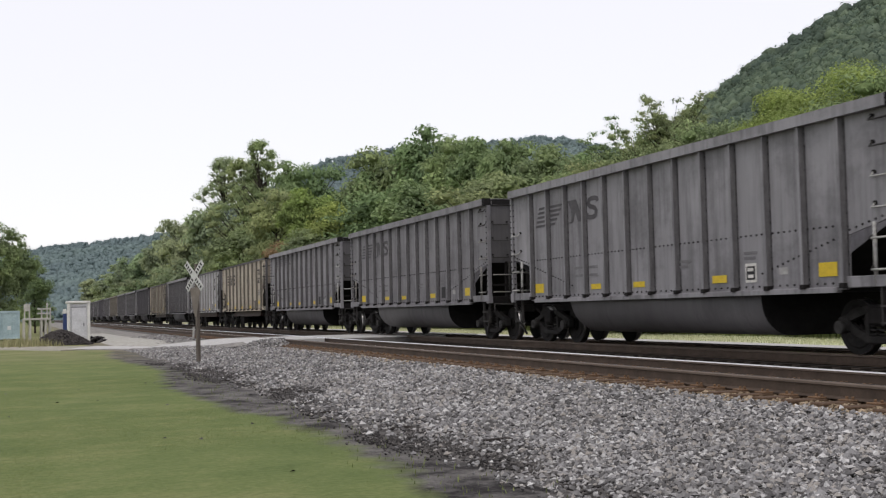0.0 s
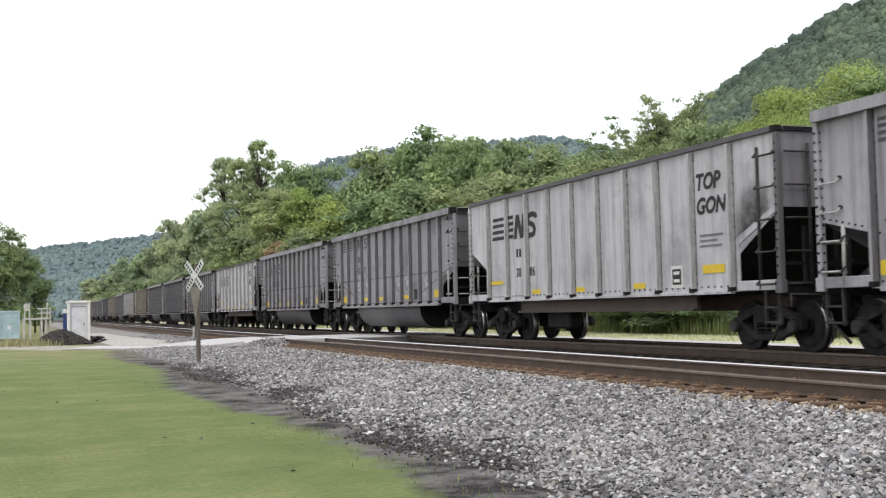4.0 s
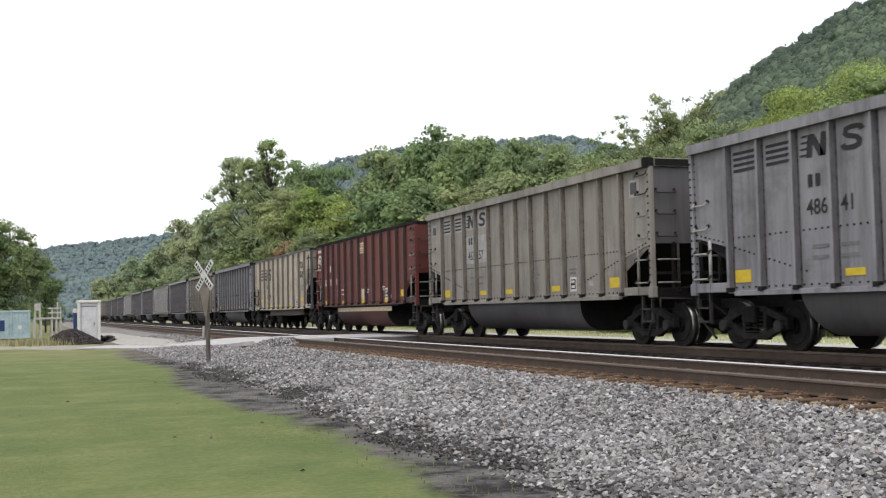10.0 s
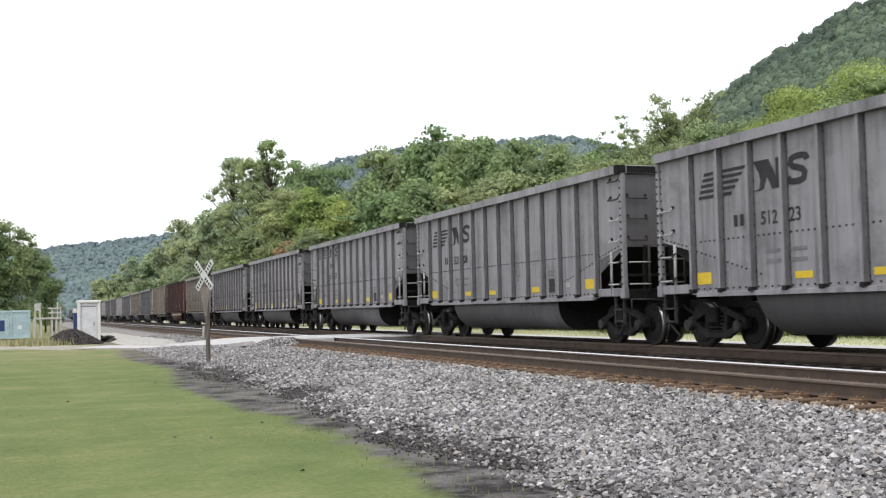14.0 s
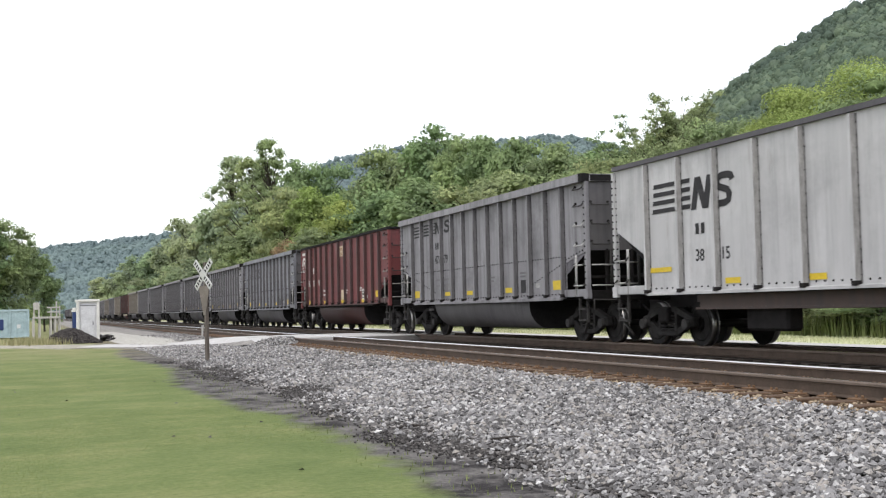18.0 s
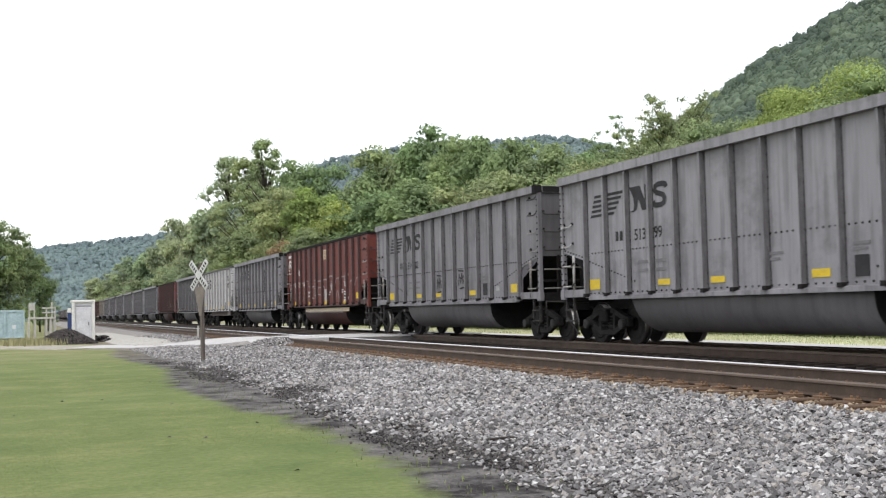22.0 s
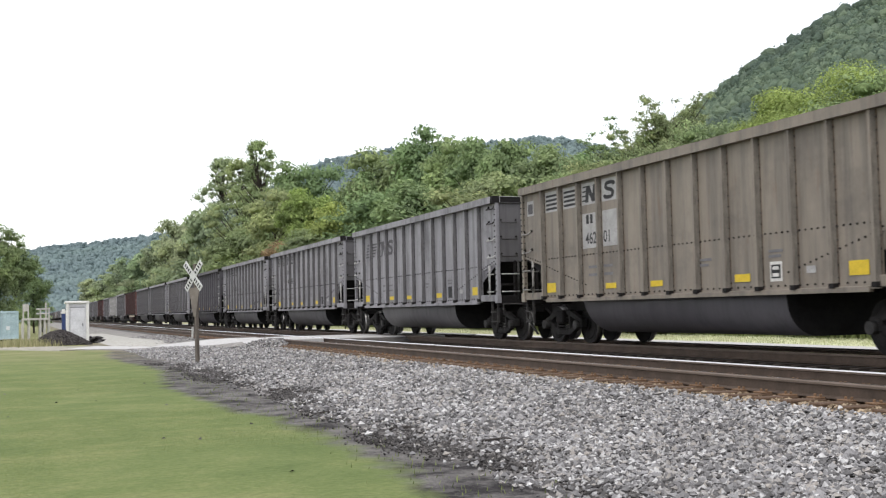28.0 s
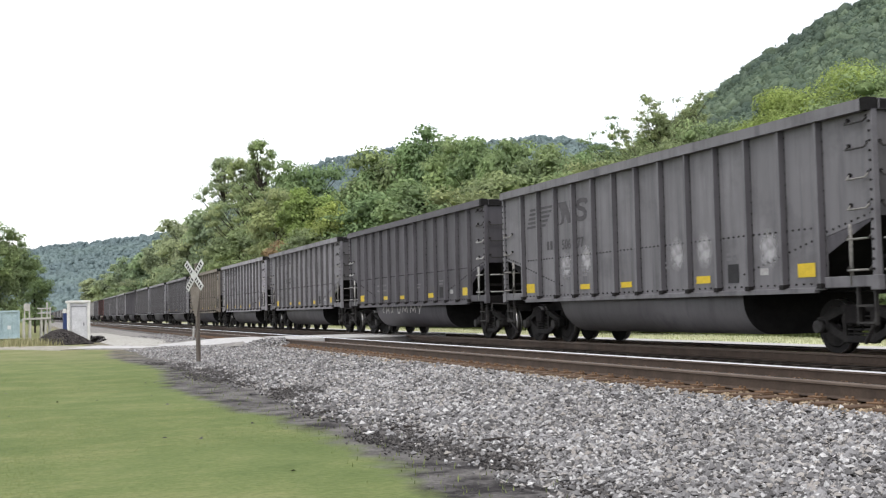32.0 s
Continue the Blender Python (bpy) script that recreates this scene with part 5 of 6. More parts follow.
crossing_road()
ribbon("far_approach", [(15.5, 43, .53), (17.5, 43, .3), (20.5, 43, .04)], 4.0, M_ROAD, "pale gravel road beyond the crossing", .3, .4)
ribbon("parallel_road", [(22.6, -40, .03), (22.6, 40, .03), (22.6, 180, .03), (22.6, 420, .03)], 3.2, M_ROAD, "pale bleached road beyond the tracks")


ribbon("gravel_lot", [(6.6, 53.5, .12), (6.3, 60, .2), (6.0, 70, .18), (5.8, 82, .14), (5.8, 100, .12)], 3.0, M_LOT, "pale gravel shoulder beyond the crossing road", .2, .5)


def crossing():
    root = tagged(new("level_crossing"), "worn pale crossing panels between the rails", "level crossing", kind="structure")
    for x0, x1 in ((7.55, 8.33), (8.50, 9.83), (9.99, 12.87), (13.04, 14.37), (14.54, 15.6)):
        bm = bmesh.new()
        box(bm, x0, x1, 40.4, 45.6, .3, .535, 0, .02)
        part("crossing_panel", bm, M_ROAD, root)
    for x0, x1 in ((7.6, 8.33), (9.99, 12.87)):
        for y, k in ((40.42, -1), (45.58, 1)):
            bm = bmesh.new()
            prism(bm, [(y, .50), (y + k * 1.3, .24), (y, .24)], x0, x1)
            bmesh.ops.transform(bm, matrix=Matrix(((0, 1, 0, 0), (1, 0, 0, 0), (0, 0, 1, 0), (0, 0, 0, 1))), verts=bm.verts)
            bmesh.ops.recalc_face_normals(bm, faces=bm.faces[:])
            part("gravel_ramp", bm, M_BALLAST_BED, root)


crossing()


# ---- crossing sign ----
def crossbuck():
    root = tagged(new("crossbuck_sign"), "weathered white crossbuck on a leaning wooden post", "railway sign")
    root.matrix_world = pose(4.72, 35.1, -.02, 0, -1.2, -62)
    wood = plain("weathered_post_wood", (0.15, 0.128, 0.108), 0.9, scale=4, vary=0.4, stretch=(6, 6, .6), relief=.5)
    white = plain("white_sign_sheet", (0.6, 0.6, 0.58), 0.5, scale=5, vary=0.15)
    back = plain("bare_sign_back", (0.21, 0.18, 0.155), 0.6, scale=4, vary=0.3)
    bm = bmesh.new()
    box(bm, -.052, .052, -.052, .052, 0, 2.98, 0, .012)
    part("post", bm, wood, root)
    for s in (-1, 1):
        bm = bmesh.new()
        box(bm, -.56, .56, -.012, .012, -.1, .1, 0, .004)
        b = part("blade", bm, white, root, "white reflective blade", pose(0, -.066 - .027 * (s > 0), 2.62, 0, 45 * s, 0))
        bars = [rect(-.5 + .105 * k, -.05, -.45 + .105 * k, .05) for k in range(10) if k not in (4, 5)]
        put("letter_bars", quads(bars, M_BLACK_MARK, "letter_bars"), b, Matrix.Translation((0, -.013, 0)) @ Matrix.Rotation(radians(90), 4, "X"))
    bm = bmesh.new()
    tri = [(-.27, 2.28), (.27, 2.28), (.05, 1.42), (-.05, 1.42)]
    a = [bm.verts.new((x, -.054, z)) for x, z in tri]
    c = [bm.verts.new((x, -.069, z)) for x, z in tri]
    bm.faces.new(a)
    bm.faces.new(c[::-1])
    for k in range(4):
        bm.faces.new((a[k], a[(k + 1) % 4], c[(k + 1) % 4], c[k]))
    bmesh.ops.recalc_face_normals(bm, faces=bm.faces[:])
    part("yield_plate", bm, back, root, "brown back of a triangular plate")


crossbuck()


# ---- things beyond the lawn ----
def cabinet():
    white = plain("white_cabinet_paint", (0.66, 0.66, 0.68), 0.5, scale=2, vary=0.15)
    trim = plain("cream_cabinet_trim", (0.75, 0.74, 0.70), 0.5, scale=2, vary=0.1)
    dark = plain("grey_gasket", (0.25, 0.25, 0.26), 0.7, scale=4, vary=0.2)
    root = tagged(new("signal_cabinet"), "white metal signal cabinet with a closed door", "signal cabinet")
    root.matrix_world = pose(2.66, 70.4, 0, 0, 0, 2) @ Matrix.Diagonal((1.1, 1, 1, 1))
    bm = bmesh.new()
    box(bm, -.52, .52, -.55, .55, 0, 2.28, 0, .02)
    body = part("body", bm, white, root)
    bm = bmesh.new()
    box(bm, -.59, .59, -.68, .62, 2.26, 2.40, 0, .03)
    part("roof", bm, trim, root)
    for s in (-1, 1):
        bm = bmesh.new()
        box(bm, s * .5 - .07, s * .5 + .07, -.65, -.545, 0, 2.27, 0, .015)
        part("corner_post", bm, trim, root)
    bm = bmesh.new()
    box(bm, -.36, .36, -.585, -.548, .08, 2.02, 0, .012)
    door = part("door", bm, white, root)
    bm = bmesh.new()
    box(bm, .22, .28, -.62, -.58, .95, 1.15, 0, .008)
    part("handle", bm, dark, door)
    bm = bmesh.new()
    box(bm, -.38, .38, -.565, -.547, 2.02, 2.08)
    part("lintel", bm, dark, root)
    bm = bmesh.new()
    box(bm, -.76, -.60, -.45, -.15, 1.7, 1.95, 0, .02)
    box(bm, -.62, -.5, -.33, -.27, 1.8, 1.86)
    part("side_lamp", bm, trim, root)


cabinet()


def container():
    blue = plain("faded_light_blue_paint", (0.42, 0.54, 0.58), 0.6, scale=1.5, vary=0.25)
    navy = plain("dark_blue_panel", (0.03, 0.05, 0.16), 0.5, scale=3, vary=0.2)
    pale = plain("pale_sticker", (0.7, 0.72, 0.72), 0.6, scale=3, vary=0.1)
    root = tagged(new("storage_container"), "faded light blue steel container with a dark panel", "container")
    root.matrix_world = pose(-1.85, 86.5, 0, 0, 0, 3)
    bm = bmesh.new()
    box(bm, -1.22, 1.22, -.1, 2.4, .1, 1.98, 0, .02)
    part("body", bm, blue, root)
    for x in (-1.2, -.02, 1.2):
        bm = bmesh.new()
        box(bm, x - .06, x + .06, -.18, -.09, .08, 2.0, 0, .01)
        part("frame_post", bm, blue, root)
    for z in (.14, 1.95):
        bm = bmesh.new()
        box(bm, -1.24, 1.24, -.17, -.09, z - .07, z + .07, 0, .01)
        part("frame_rail", bm, blue, root)
    for k in range(8):
        bm = bmesh.new()
        x = -1.05 + .3 * k
        box(bm, x - .04, x + .04, -.125, -.098, .22, 1.86, 0, .01)
        part("corrugation", bm, blue, root)
    bm = bmesh.new()
    box(bm, -.85, -.42, -.145, -.12, .6, 1.35, 0, .01)
    part("panel", bm, navy, root, "dark blue square panel")
    bm = bmesh.new()
    box(bm, .45, .68, -.14, -.12, .72, .98, 0, .005)
    part("sticker", bm, pale, root)
    for x in (-1.0, 1.0):
        bm = bmesh.new()
        box(bm, x - .15, x + .15, 0, 2.3, 0, .11)
        part("skid", bm, M_STEEL, root)


container()


def platform():
    pale = plain("bleached_timber", (0.52, 0.50, 0.46), 0.85, scale=3, vary=0.25, stretch=(4, 4, 1))
    root = tagged(new("loading_platform"), "raised bleached timber platform with railings", "platform")
    root.matrix_world = pose(.42, 76, 0, 0, 0, 2)
    bm = bmesh.new()
    box(bm, -.75, .85, -.6, .9, 1.36, 1.48, 0, .01)
    part("deck", bm, pale, root)
    for x in (-.7, -.35, .3, .55, .8):
        for y in (-.5, .8):
            bm = bmesh.new()
            box(bm, x - .06, x + .06, y - .06, y + .06, 0, 1.37, 0, .01)
            part("leg", bm, pale, root)
    for x, h in ((-.68, 2.32), (-.4, 2.32), (.3, 2.05), (.62, 2.4), (.8, 2.1)):
        bm = bmesh.new()
        box(bm, x - .04, x + .04, -.54, -.46, 1.47, h, 0, .008)
        part("railing_post", bm, pale, root)
    for z in (1.75, 2.03):
        bm = bmesh.new()
        box(bm, .05, .85, -.55, -.47, z - .04, z + .04, 0, .008)
        part("railing", bm, pale, root)
    bm = bmesh.new()
    box(bm, -.70, -.38, -.53, -.47, 1.9, 2.34, 0, .008)
    part("board", bm, pale, root)


platform()


def heap():
    rng = np.random.default_rng(12)
    n = 3400
    a, r = rng.uniform(0, 6.28, n), np.sqrt(rng.uniform(0, 1, n))
    x, y = r * np.cos(a), r * np.sin(a)
    size = rng.uniform(.04, .1, n)
    p = np.stack([1.75 + 1.55 * x, 66.9 + 1.2 * y, .78 * (1 - r ** 1.5) * (1 - .25 * x) + .01], -1)
    v, f = scatter(OCT_V, OCT_F, p, size, rng)
    m = island_mix("coal_lump", (0.02, 0.018, 0.018), (0.09, 0.08, 0.075))
    tagged(put("coal_heap", mesh_np("coal_heap", v, f, m)), "low heap of dark spilled coal and dirt", "coal heap", kind="stuff")


heap()


def scrap():
    rng = np.random.default_rng(15)
    n = 90
    p = np.stack([rng.normal(3.6, .3, n), rng.normal(71, .5, n), rng.uniform(.0, .3, n)], -1)
    v, f = scatter(ICO_V, ICO_F, p, rng.uniform(.05, .16, n), rng)
    tagged(put("scrap_pile", mesh_np("scrap_pile", v, f, M_DARK_STONE)), "dark clutter on the gravel beside the cabinet", "scrap", kind="stuff")


scrap()


def twigs():
    """Dead sticks that lie in the fouled gravel."""
    rng = random.Random(4)
    stick = plain("dead_wood", (0.045, 0.038, 0.034), 0.95, scale=6, vary=0.4)
    for x, y, ln in ((4.35, 12.6, .5), (4.5, 11.6, .45), (4.1, 13.6, .35), (3.9, 16.5, .4), (4.6, 18.2, .5), (4.2, 21.5, .6), (4.9, 15.2, .3), (3.7, 25.5, .6), (5.6, 19.0, .4)):
        bm = bmesh.new()
        a = rng.uniform(-.5, .5)
        rod(bm, (0, 0, .012), (ln * .55, ln * .12, .03), .016, 6)
        rod(bm, (ln * .55, ln * .12, .03), (ln, ln * .02, .02), .013, 6, .006)
        rod(bm, (ln * .4, ln * .08, .025), (ln * .6, -ln * .2, .02), .009, 5, .004)
        ob = put("stick", bm_mesh("stick", bm, stick), None, pose(x, y, float(bed_z(x)) + .01, 0, 0, math.degrees(a)))
        tagged(ob, "dark dead stick lying in the fouled gravel", "stick", "sticks along the lawn edge")


twigs()


def marker_post():
    root = tagged(new("marker_post"), "short whitewashed marker post beside the empty track", "post")
    root.matrix_world = pose(7.55, 58.0, .1, 0, 2, 0)
    grey = plain("whitewashed_post", (0.5, 0.49, 0.46), 0.9, scale=6, vary=0.4)
    bm = bmesh.new()
    box(bm, -.045, .045, -.045, .045, -.1, .74, 0, .01)
    part("shaft", bm, grey, root)
    bm = bmesh.new()
    box(bm, -.055, .055, -.055, .055, .74, .78, 0, .012)
    part("cap", bm, grey, root)


marker_post()


def blue_locker():
    root = tagged(new("blue_locker"), "narrow dark blue locker behind the signal cabinet", "locker")
    root.matrix_world = pose(2.25, 74.6, 0, 0, 0, 2)
    blue = plain("dark_blue_locker_paint", (0.035, 0.06, 0.17), 0.5, scale=3, vary=0.25)
    pale = plain("pale_locker_cap", (0.62, 0.62, 0.60), 0.6, scale=3, vary=0.15)
    bm = bmesh.new()
    box(bm, -.3, .3, -.3, .3, 0, 1.72, 0, .02)
    part("body", bm, blue, root)
    bm = bmesh.new()
    box(bm, -.34, .34, -.34, .34, 1.72, 1.84, 0, .02)
    part("cap", bm, pale, root)
    bm = bmesh.new()
    box(bm, -.24, .24, -.325, -.302, .15, 1.6, 0, .01)
    part("door", bm, blue, root)


blue_locker()


# ---- trees ----
def cards(rng, centre, radii, n, size, up=.55, spread=(.72, 1.06)):
    """Leaf sprays over one lobe: four-cornered flakes that lie mostly flat and lean outwards."""
    d = rng.normal(0, 1, (n, 3))
    d /= np.linalg.norm(d, axis=1)[:, None]
    d[:, 2] = np.where(d[:, 2] < -.35, -d[:, 2], d[:, 2])
    p = centre + d * radii * rng.uniform(*spread, (n, 1))
    nrm = d * .75 + np.array([0, 0, up]) + rng.normal(0, .42, (n, 3))
    nrm /= np.linalg.norm(nrm, axis=1)[:, None]
    ref = rng.normal(0, 1, (n, 3))
    u = np.cross(nrm, ref)
    u /= np.linalg.norm(u, axis=1)[:, None]
    w = np.cross(nrm, u)
    s = (size * rng.uniform(.55, 1.25, n))[:, None]
    k = rng.uniform(.55, 1.1, (4, n, 1))
    q = np.stack([p + u * s * k[0], p + w * s * k[1] * .7, p - u * s * k[2], p - w * s * k[3] * .7], 1).reshape(-1, 3)
    i = np.arange(n)[:, None] * 4
    return q, np.concatenate([i + [0, 1, 2], i + [0, 2, 3]])


def crown(seed, kind, leaf):
    """One crown mesh of many leaf sprays round inner lobes of the same foliage; about 18 m of tree height."""
    rng = np.random.default_rng(seed)
    spread = (.55, 1.1)
    if kind == "tall":
        lobes = []
        for _ in range(250):
            h = rng.uniform(.1, .99) ** .95
            wide = 5.4 * min(1, (1.06 - h) * 3.2) * (.8 + .2 * math.sin(h * 19 + 1))
            a = rng.uniform(0, 6.28)
            k = math.sqrt(rng.uniform(.02, 1.1))
            lobes.append((wide * k * math.cos(a), wide * k * math.sin(a), h * 18, rng.uniform(.6, 1.25) * (1.35 - h * .7)))
        count, size, core, spread = 260, .16, .45, (.2, 1.25)
    elif kind == "sparse":
        lobes = []
        for _ in range(46):
            a, h, reach = rng.uniform(0, 6.28), rng.uniform(3, 13), rng.uniform(2.0, 5.0)
            rise = rng.uniform(.4, 1.15) * reach
            for k in np.linspace(.25, 1.05, 9):
                j = rng.normal(0, .35, 3)
                lobes.append((reach * k * math.cos(a) + j[0], reach * k * math.sin(a) + j[1], min(h + rise * k + j[2], 17.8), rng.uniform(.3, .7) * (1.25 - .6 * k)))
        lobes += [(rng.normal(0, 2.6), rng.normal(0, 2.6), rng.uniform(2, 9), rng.uniform(.9, 1.6)) for _ in range(26)]
        count, size, core, spread = 820, .115, .25, (.1, 1.35)
    elif kind == "bush":
        lobes = [(rng.uniform(-4, 4), rng.uniform(-4, 4), rng.uniform(2.5, 15.5), rng.uniform(1.6, 2.8)) for _ in range(20)]
        count, size, core = 250, .28, .5
    else:
        lobes = []
        clump = 1.35 if kind == "leafy" else 1.0
        for _ in range(40 if kind == "leafy" else 66):
            d = rng.normal(0, 1, 3)
            d /= np.linalg.norm(d)
            d[2] = min(d[2], .82)
            k = rng.uniform(.2, .88) ** .7
            lobes.append((d[0] * 5.2 * k, d[1] * 5.2 * k, 10.8 + d[2] * 6.6 * k, rng.uniform(1.0, 2.0) * clump * (1.25 - .4 * k)))
        lobes += [(rng.uniform(-3.5, 3.5), rng.uniform(-3.5, 3.5), rng.uniform(2.2, 6), rng.uniform(1.3, 2.2)) for _ in range(8)]
        count, size, core = {"leafy": (1000, .135, .5), "distant": (80, .42, .5), "near": (300, .19, .42)}.get(kind, (170, .28, .45))
    vs, fs, flat, base = [], [], [], 0
    for x, y, z, r in lobes:
        radii = np.array([r * 1.25, r * 1.25, r * .7])
        bv, bf = ICO_V, ICO_F
        v = bv * radii * core * min(1, 1.3 / r) ** .5 * (1 + rng.uniform(-.16, .16, (len(bv), 1))) + (x, y, z)
        vs.append(v)
        fs.append(bf + base)
        flat.append(np.ones(len(bf)))
        base += len(v)
        v, f = cards(rng, np.array([x, y, z]), radii, int(count * (r / 1.8) ** 1.7) + 16, size, spread=spread)
        vs.append(v)
        fs.append(f + base)
        flat.append(np.zeros(len(f)))
        base += len(v)
    v = np.concatenate(vs)
    return mesh_np("crown", v, np.concatenate(fs), leaf, smooth=np.concatenate(flat) > .5), lobes, float(v[:, 2].max())


def trunk_mesh(lobes, kind):
    bm = bmesh.new()
    rod(bm, (0, 0, -.3), (.15, -.1, 8.5), .34, 9, .2)
    rod(bm, (.15, -.1, 8.4), (0, .1, 13.2 if kind != "bush" else 9), .2, 7, .06)
    for x, y, z, r in lobes[::2]:
        z0 = max(1.5, min(z - math.hypot(x, y) * .8, 13))
        rod(bm, (.1, 0, z0), (x, y, z), .09 if kind != "sparse" else .05, 5, .018)
    return bm_mesh("trunk", bm, M_BARK)


LEAVES = {"H": M_LEAF_HAZED, "G": M_LEAF, "B": M_LEAF_BRIGHT, "O": M_LEAF_OLIVE, "R": M_LEAF_RUST}
TREE_WORDS = {"H": "haze-paled olive green", "G": "dense dark green", "B": "bright green", "O": "dull olive green", "R": "rusty brown"}
KIND_WORDS = {"leafy": "broadleaf tree in full leaf", "near": "broadleaf tree in full leaf", "distant": "broadleaf tree in full leaf", "broad": "broadleaf tree in full leaf", "tall": "tall tree with a ragged top", "sparse": "thin tree with bare twigs", "bush": "bushy young tree"}


def tree(kind, leaf, x, y, h, w, variant, spin):
    if kind == "broad" and 10 < x and y < 80:
        kind, variant = "leafy" if leaf == "B" else "near", variant % 2
    if kind == "broad" and y > 190:
        kind = "distant"
    # far trees swap to the leaf colour that has haze painted in
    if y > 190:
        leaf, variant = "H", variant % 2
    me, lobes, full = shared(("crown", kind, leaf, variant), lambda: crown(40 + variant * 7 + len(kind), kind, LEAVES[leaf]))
    tr = shared(("trunk", kind, leaf, variant), lambda: trunk_mesh(lobes, kind))
    name = "shrub" if kind == "bush" else "tree"
    root = tagged(new(name), f"{TREE_WORDS[leaf]} {KIND_WORDS[kind]} beyond the railway" if x > 10 else f"{TREE_WORDS[leaf]} {KIND_WORDS[kind]} behind the yard", name, "trees of the wooded valley")
    s = w * 1.5 / 10.5
    s = max(s, h / full * .66)
    root.matrix_world = pose(x, y, 0, 0, 0, spin) @ Matrix.Diagonal((s, s, h / full, 1))
    put("trunk", tr, root)
    put("crown", me, root)
    return root


TREES = [  # kind, leaf, x, y, height, width
    ("broad", "G", -2.7, 104.0, 9.8, 3.3), ("broad", "G", -4.9, 101.9, 10.2, 4.0), ("broad", "G", -1.0, 112.0, 8.5, 2.5),
    ("broad", "G", 0.6, 126.0, 6.8, 2.2), ("bush", "G", 1.5, 135.0, 3.2, 1.8), ("broad", "G", -6.7, 99.8, 8.9, 3.3),
    ("broad", "O", 27.0, 556.3, 19.3, 8.4), ("broad", "B", 28.0, 468.6, 18.6, 7.6), ("broad", "B", 28.0, 388.9, 18.5, 7.0),
    ("broad", "B", 29.0, 345.6, 19.5, 6.9), ("broad", "O", 29.0, 305.4, 19.1, 6.7), ("broad", "B", 30.0, 286.4, 19.9, 6.3),
    ("broad", "G", 31.0, 263.9, 23.0, 6.4), ("broad", "G", 31.0, 233.9, 19.9, 6.0), ("bush", "B", 26.0, 239.2, 11.4, 4.4),
    ("bush", "B", 26.0, 307.2, 11.4, 5.6), ("broad", "O", 27.0, 205.8, 11.5, 5.8), ("tall", "O", 33.0, 210.1, 30.0, 7.5),
    ("tall", "O", 33.0, 174.2, 27.9, 7.2), ("tall", "O", 32.0, 184.2, 26.2, 8.5), ("broad", "O", 30.0, 202.2, 20.5, 6.7),
    ("broad", "O", 31.0, 153.4, 18.2, 5.6), ("broad", "O", 28.0, 164.9, 13.8, 6.3), ("broad", "G", 37.0, 166.3, 23.7, 6.5),
    ("broad", "G", 40.0, 164.9, 23.2, 6.5), ("broad", "B", 31.0, 137.4, 16.7, 4.7), ("broad", "B", 31.0, 124.2, 13.8, 5.2),
    ("bush", "R", 27.0, 129.3, 9.6, 3.3), ("broad", "O", 28.0, 122.3, 10.6, 4.8), ("broad", "G", 40.0, 147.7, 20.0, 6.6),
    ("broad", "G", 44.0, 150.1, 23.4, 7.6), ("broad", "G", 46.0, 145.6, 23.3, 7.0), ("broad", "G", 48.0, 139.2, 24.6, 8.2),
    ("broad", "G", 46.0, 123.7, 21.1, 6.4), ("broad", "G", 46.0, 116.4, 20.1, 6.1), ("broad", "G", 46.0, 109.8, 18.6, 5.5),
    ("broad", "G", 48.0, 110.3, 18.6, 4.6), ("broad", "G", 46.0, 99.2, 17.0, 5.8), ("broad", "G", 44.0, 89.8, 14.9, 4.8),
    ("broad", "G", 33.0, 122.2, 12.4, 6.1), ("broad", "G", 36.0, 118.3, 14.6, 7.2), ("broad", "G", 37.0, 109.0, 14.6, 7.2),
    ("broad", "O", 34.0, 90.8, 11.6, 5.6), ("broad", "O", 38.0, 95.0, 13.6, 5.9), ("broad", "G", 38.0, 85.3, 12.0, 4.9),
    ("broad", "G", 37.0, 77.0, 11.4, 4.5), ("broad", "O", 40.0, 78.5, 12.8, 4.6), ("broad", "O", 42.0, 78.3, 13.4, 5.0),
    ("sparse", "G", 44.0, 79.0, 16.6, 6.2), ("sparse", "O", 44.0, 74.6, 17.3, 5.6), ("sparse", "O", 44.5, 77.2, 15.4, 6.0), ("broad", "O", 40.0, 64.3, 12.6, 4.2),
    ("broad", "O", 40.0, 61.0, 12.8, 4.3), ("broad", "O", 38.0, 65.7, 11.9, 4.3), ("broad", "B", 40.0, 58.8, 11.8, 4.2),
    ("broad", "B", 40.0, 54.7, 13.4, 4.6), ("broad", "B", 40.0, 51.0, 14.3, 5.0), ("broad", "G", 38.0, 46.3, 11.6, 4.3),
    ("broad", "G", 38.0, 43.2, 12.0, 4.8), ("broad", "G", 38.0, 40.4, 12.2, 4.5), ("broad", "B", 33.0, 44.0, 9.9, 3.6),
    ("broad", "O", 34.0, 49.4, 9.7, 4.1),
]
_rng = random.Random(21)
for _i, _t in enumerate(TREES):
    tree(*_t, _i % 3 if _t[0] == "broad" else _i % 2, _rng.uniform(0, 360))
for _k in range(30):
    _y = 22 + _k * 3.6
    tree("bush", "GGO"[_k % 3], 30 + _rng.uniform(-.6, 1.2), _y, _rng.uniform(2.0, 3.4), _rng.uniform(2.2, 3.4), _k % 2, _rng.uniform(0, 360))


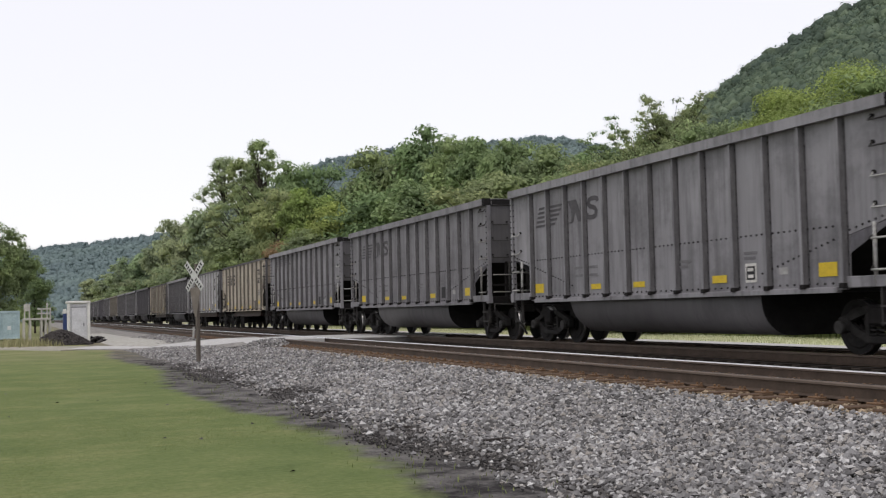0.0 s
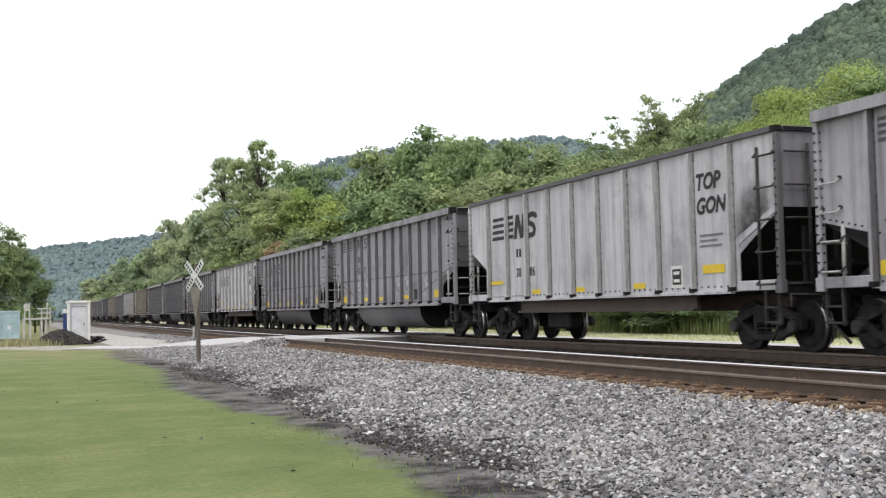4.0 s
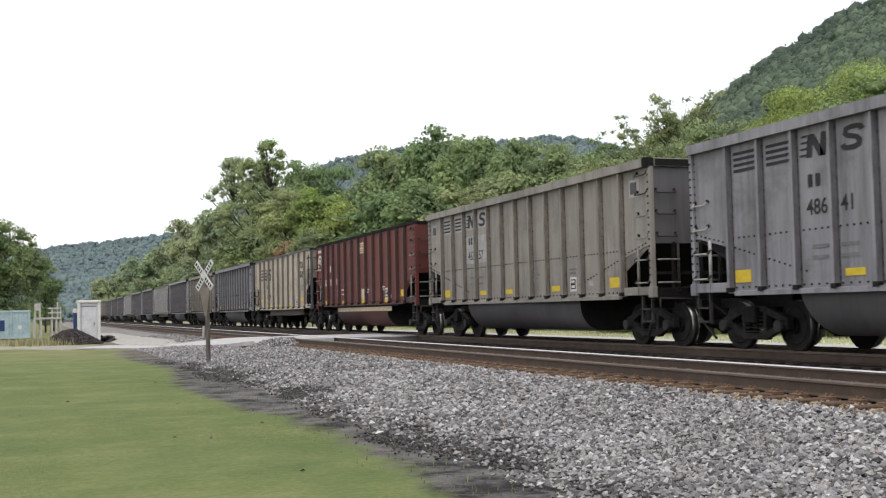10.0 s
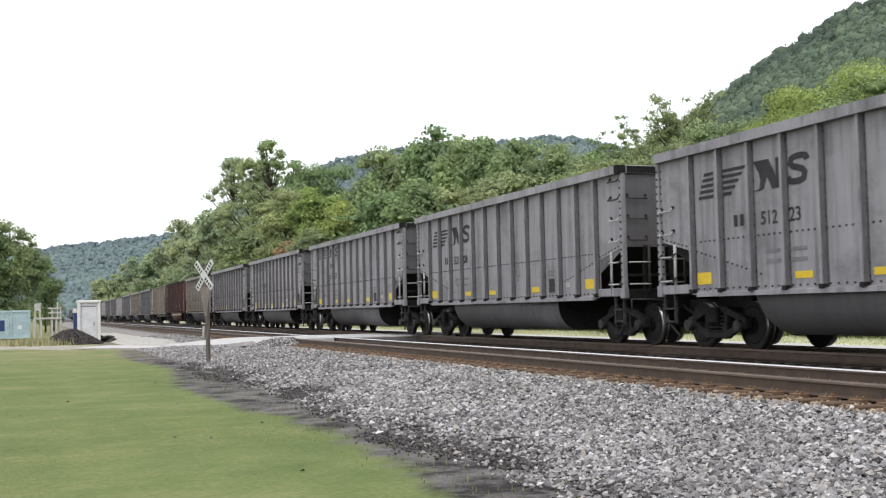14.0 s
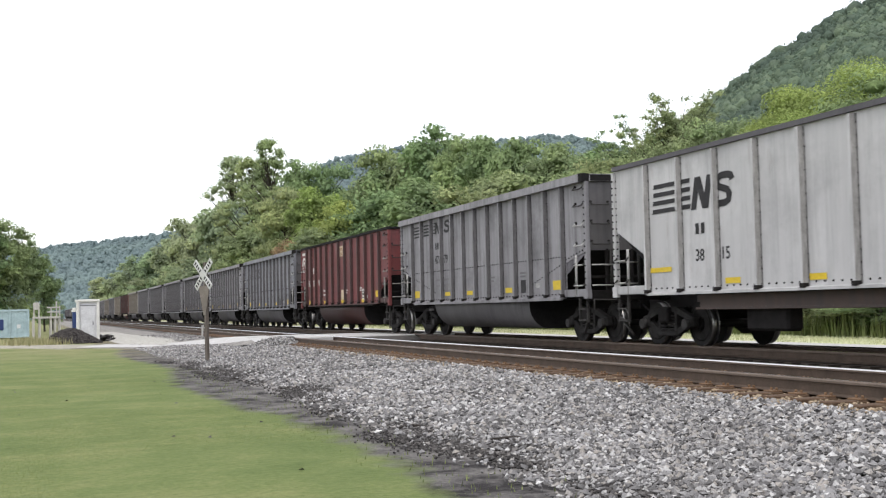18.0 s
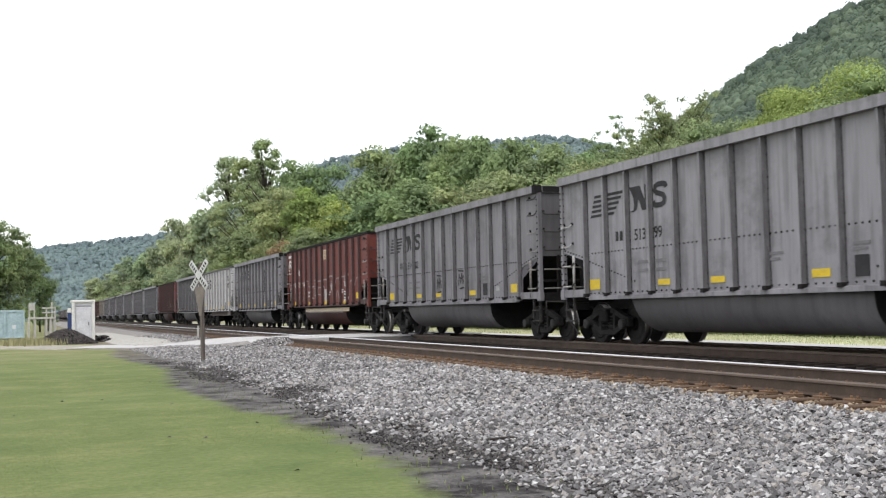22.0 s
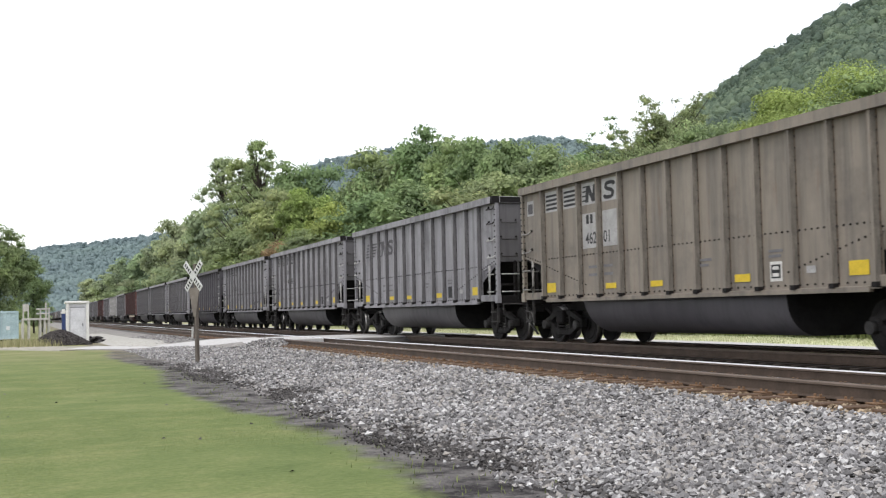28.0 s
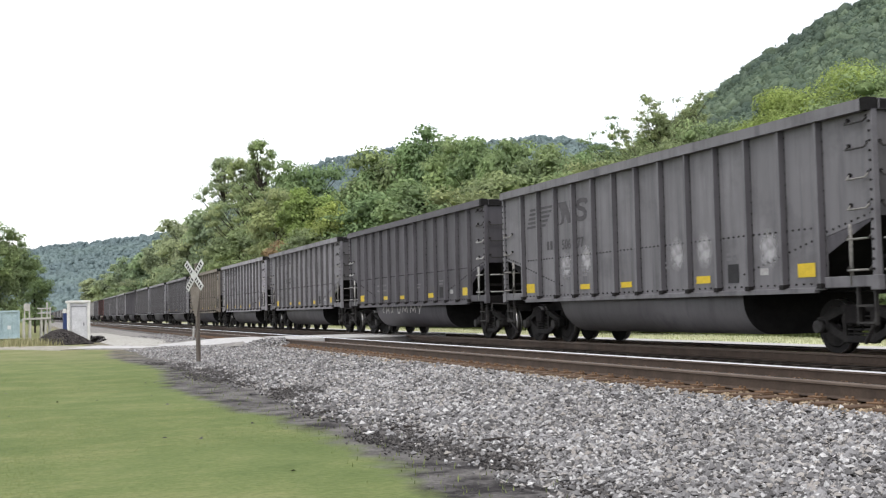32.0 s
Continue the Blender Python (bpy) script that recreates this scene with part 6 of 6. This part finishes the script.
# ---- wooded hills ----
def hill(name, label, ridge, r0, r1, crown_h, n, size, leaf, seed, flakes, near=0.0, flake=.2):
    """A hillside seen from the valley: it rises from r0 to a ridge at r1 whose height follows the bearings, and is covered by crowns."""
    rng = np.random.default_rng(seed)
    az = np.array([p[0] for p in ridge])
    top = np.array([1.44 + r1 * math.tan(radians(p[1])) - crown_h for p in ridge])
    def ground_z(a, r):
        k = np.clip((r - r0) / (r1 - r0), 0, 1)
        back = np.clip((r - r1) / (r1 * .35), 0, 1)
        return np.interp(a, az, top) * (k * (.65 + .35 * k)) * (1 - back * .8) - .3
    aa = np.linspace(az[0], az[-1], 60)
    rr = np.concatenate([np.linspace(r0, r1, 30), np.linspace(r1 * 1.03, r1 * 1.35, 8)])
    ga, gr = np.meshgrid(np.radians(aa), rr)
    gz = ground_z(np.degrees(ga), gr)
    v = np.stack([gr * np.sin(ga), gr * np.cos(ga), gz], -1).reshape(-1, 3)
    w = len(aa)
    i = (np.arange(len(rr) - 1)[:, None] * w + np.arange(w - 1)[None]).ravel()
    slope = put(name, mesh_np(name, v, np.stack([i, i + w, i + w + 1, i + 1], -1), leaf, smooth=True))
    tagged(slope, label, "hill", kind="structure")
    a = rng.uniform(max(az[0], -9), min(az[-1], 47), n)
    r = np.sqrt(rng.uniform((r0 + near) ** 2, (r1 * 1.02) ** 2, n))
    sz = size * rng.uniform(.55, 1.25, n)
    z = ground_z(a, r) + sz * .35 + rng.uniform(0, crown_h * .35, n)
    p = np.stack([r * np.sin(np.radians(a)), r * np.cos(np.radians(a)), z], -1)
    v1, f1 = scatter(ICO_V, ICO_F, p, sz * .85, rng, 1.05, .22)
    vs, fs, base, flat = [v1], [f1], len(v1), [np.ones(len(f1))]
    if flakes:
        q = np.repeat(p, flakes, 0)
        rad = np.repeat(sz, flakes)[:, None] * np.array([1.02, 1.02, 1.07])
        v2, f2 = cards(rng, q, rad, len(q), size * flake, .5, (.6, 1.1))
        vs.append(v2)
        fs.append(f2 + base)
        flat.append(np.zeros(len(f2)))
    woods = put("hill_woods", mesh_np("hill_woods", np.concatenate(vs), np.concatenate(fs), leaf, smooth=np.concatenate(flat) > .5))
    tagged(woods, "unbroken green forest canopy on the hillside", "woods", kind="stuff")


hill("right_hill", "steep wooded hillside above the valley", [(24, 5.5), (27.5, 7.0), (29.52, 8.25), (31.7, 9.6), (32.78, 10.5), (33.85, 11.2), (34.92, 11.85), (35.96, 12.3), (37.26, 13.05), (38.54, 13.7), (39.54, 13.95), (41.03, 14.5), (44.58, 14.9), (60, 14.9)],
     105, 560, 9, 5600, 3.5, M_LEAF_FAR, 31, 38)
# these two ridges get their haze from the pale blue-green leaf colour
hill("middle_hill", "wooded ridge with haze in its colour behind the valley trees", [(9, 5.2), (10.75, 6.13), (12.95, 7.15), (14.06, 7.69), (15.44, 8.0), (17.39, 8.1), (22.4, 8.4), (24.06, 8.6), (25.71, 8.43), (26.8, 8.17), (28.15, 7.75), (31.6, 6.67), (36, 5)],
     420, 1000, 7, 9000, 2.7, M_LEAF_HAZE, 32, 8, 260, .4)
hill("far_hill", "distant wooded hill tinted blue-green for haze up the valley", [(-30, 2.2), (-12, 2.6), (-4.54, 2.93), (-.22, 3.23), (.77, 3.49), (2.03, 3.61), (3.3, 3.74), (4.91, 3.95), (6.17, 4.13), (8.56, 4.52), (12.92, 5.29), (18, 5.6)],
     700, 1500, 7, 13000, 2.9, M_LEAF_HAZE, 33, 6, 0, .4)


def valley_woods():
    """Forest behind the first trees, up the foot of the slope."""
    rng = np.random.default_rng(44)
    n = 420
    y = rng.uniform(25, 330, n)
    x = 47 + (y - 25) * .02 + np.abs(rng.normal(0, 16, n))
    sz = rng.uniform(2.6, 4.4, n)
    z = rng.uniform(2.0, 7.5, n) + (x - 47) * .06
    p = np.stack([x, y, z], -1)
    v1, f1 = scatter(ICO2_V, ICO2_F, p, sz * .8, rng, 1.2, .2)
    q = np.repeat(p, 110, 0)
    v2, f2 = cards(rng, q, np.repeat(sz, 110)[:, None] * np.array([1, 1, 1.2]), len(q), .5, .5, (.8, 1.1))
    me = mesh_np("valley_woods", np.concatenate([v1, v2]), np.concatenate([f1, f2 + len(v1)]), M_LEAF, smooth=np.concatenate([np.ones(len(f1)), np.zeros(len(f2))]) > .5)
    tagged(put("valley_woods", me), "dense green woods at the foot of the slope", "woods", kind="stuff")


valley_woods()


# ---- motion ----
def motions():
    for n, car in CARS.items():
        walk(car, [(t, pose(TRAIN_X, front(n) - L2 + run(t), RAIL_Z)) for t in (0, 4, 8, 12, 16, 20, 24, 28, 32)])
    for s in (-1, 1):
        first = WHEELS[s][0]
        walk(first, [(k / 30, pose(0, s * .89, .457) @ Matrix.Rotation(-run(k / 30) / .457, 4, "X")) for k in range(961)])
        for w in WHEELS[s][1:]:
            w.rotation_mode = "QUATERNION"
            w.animation_data_create()
            w.animation_data.action = first.animation_data.action
            w.animation_data.action_slot = first.animation_data.action_slot


motions()
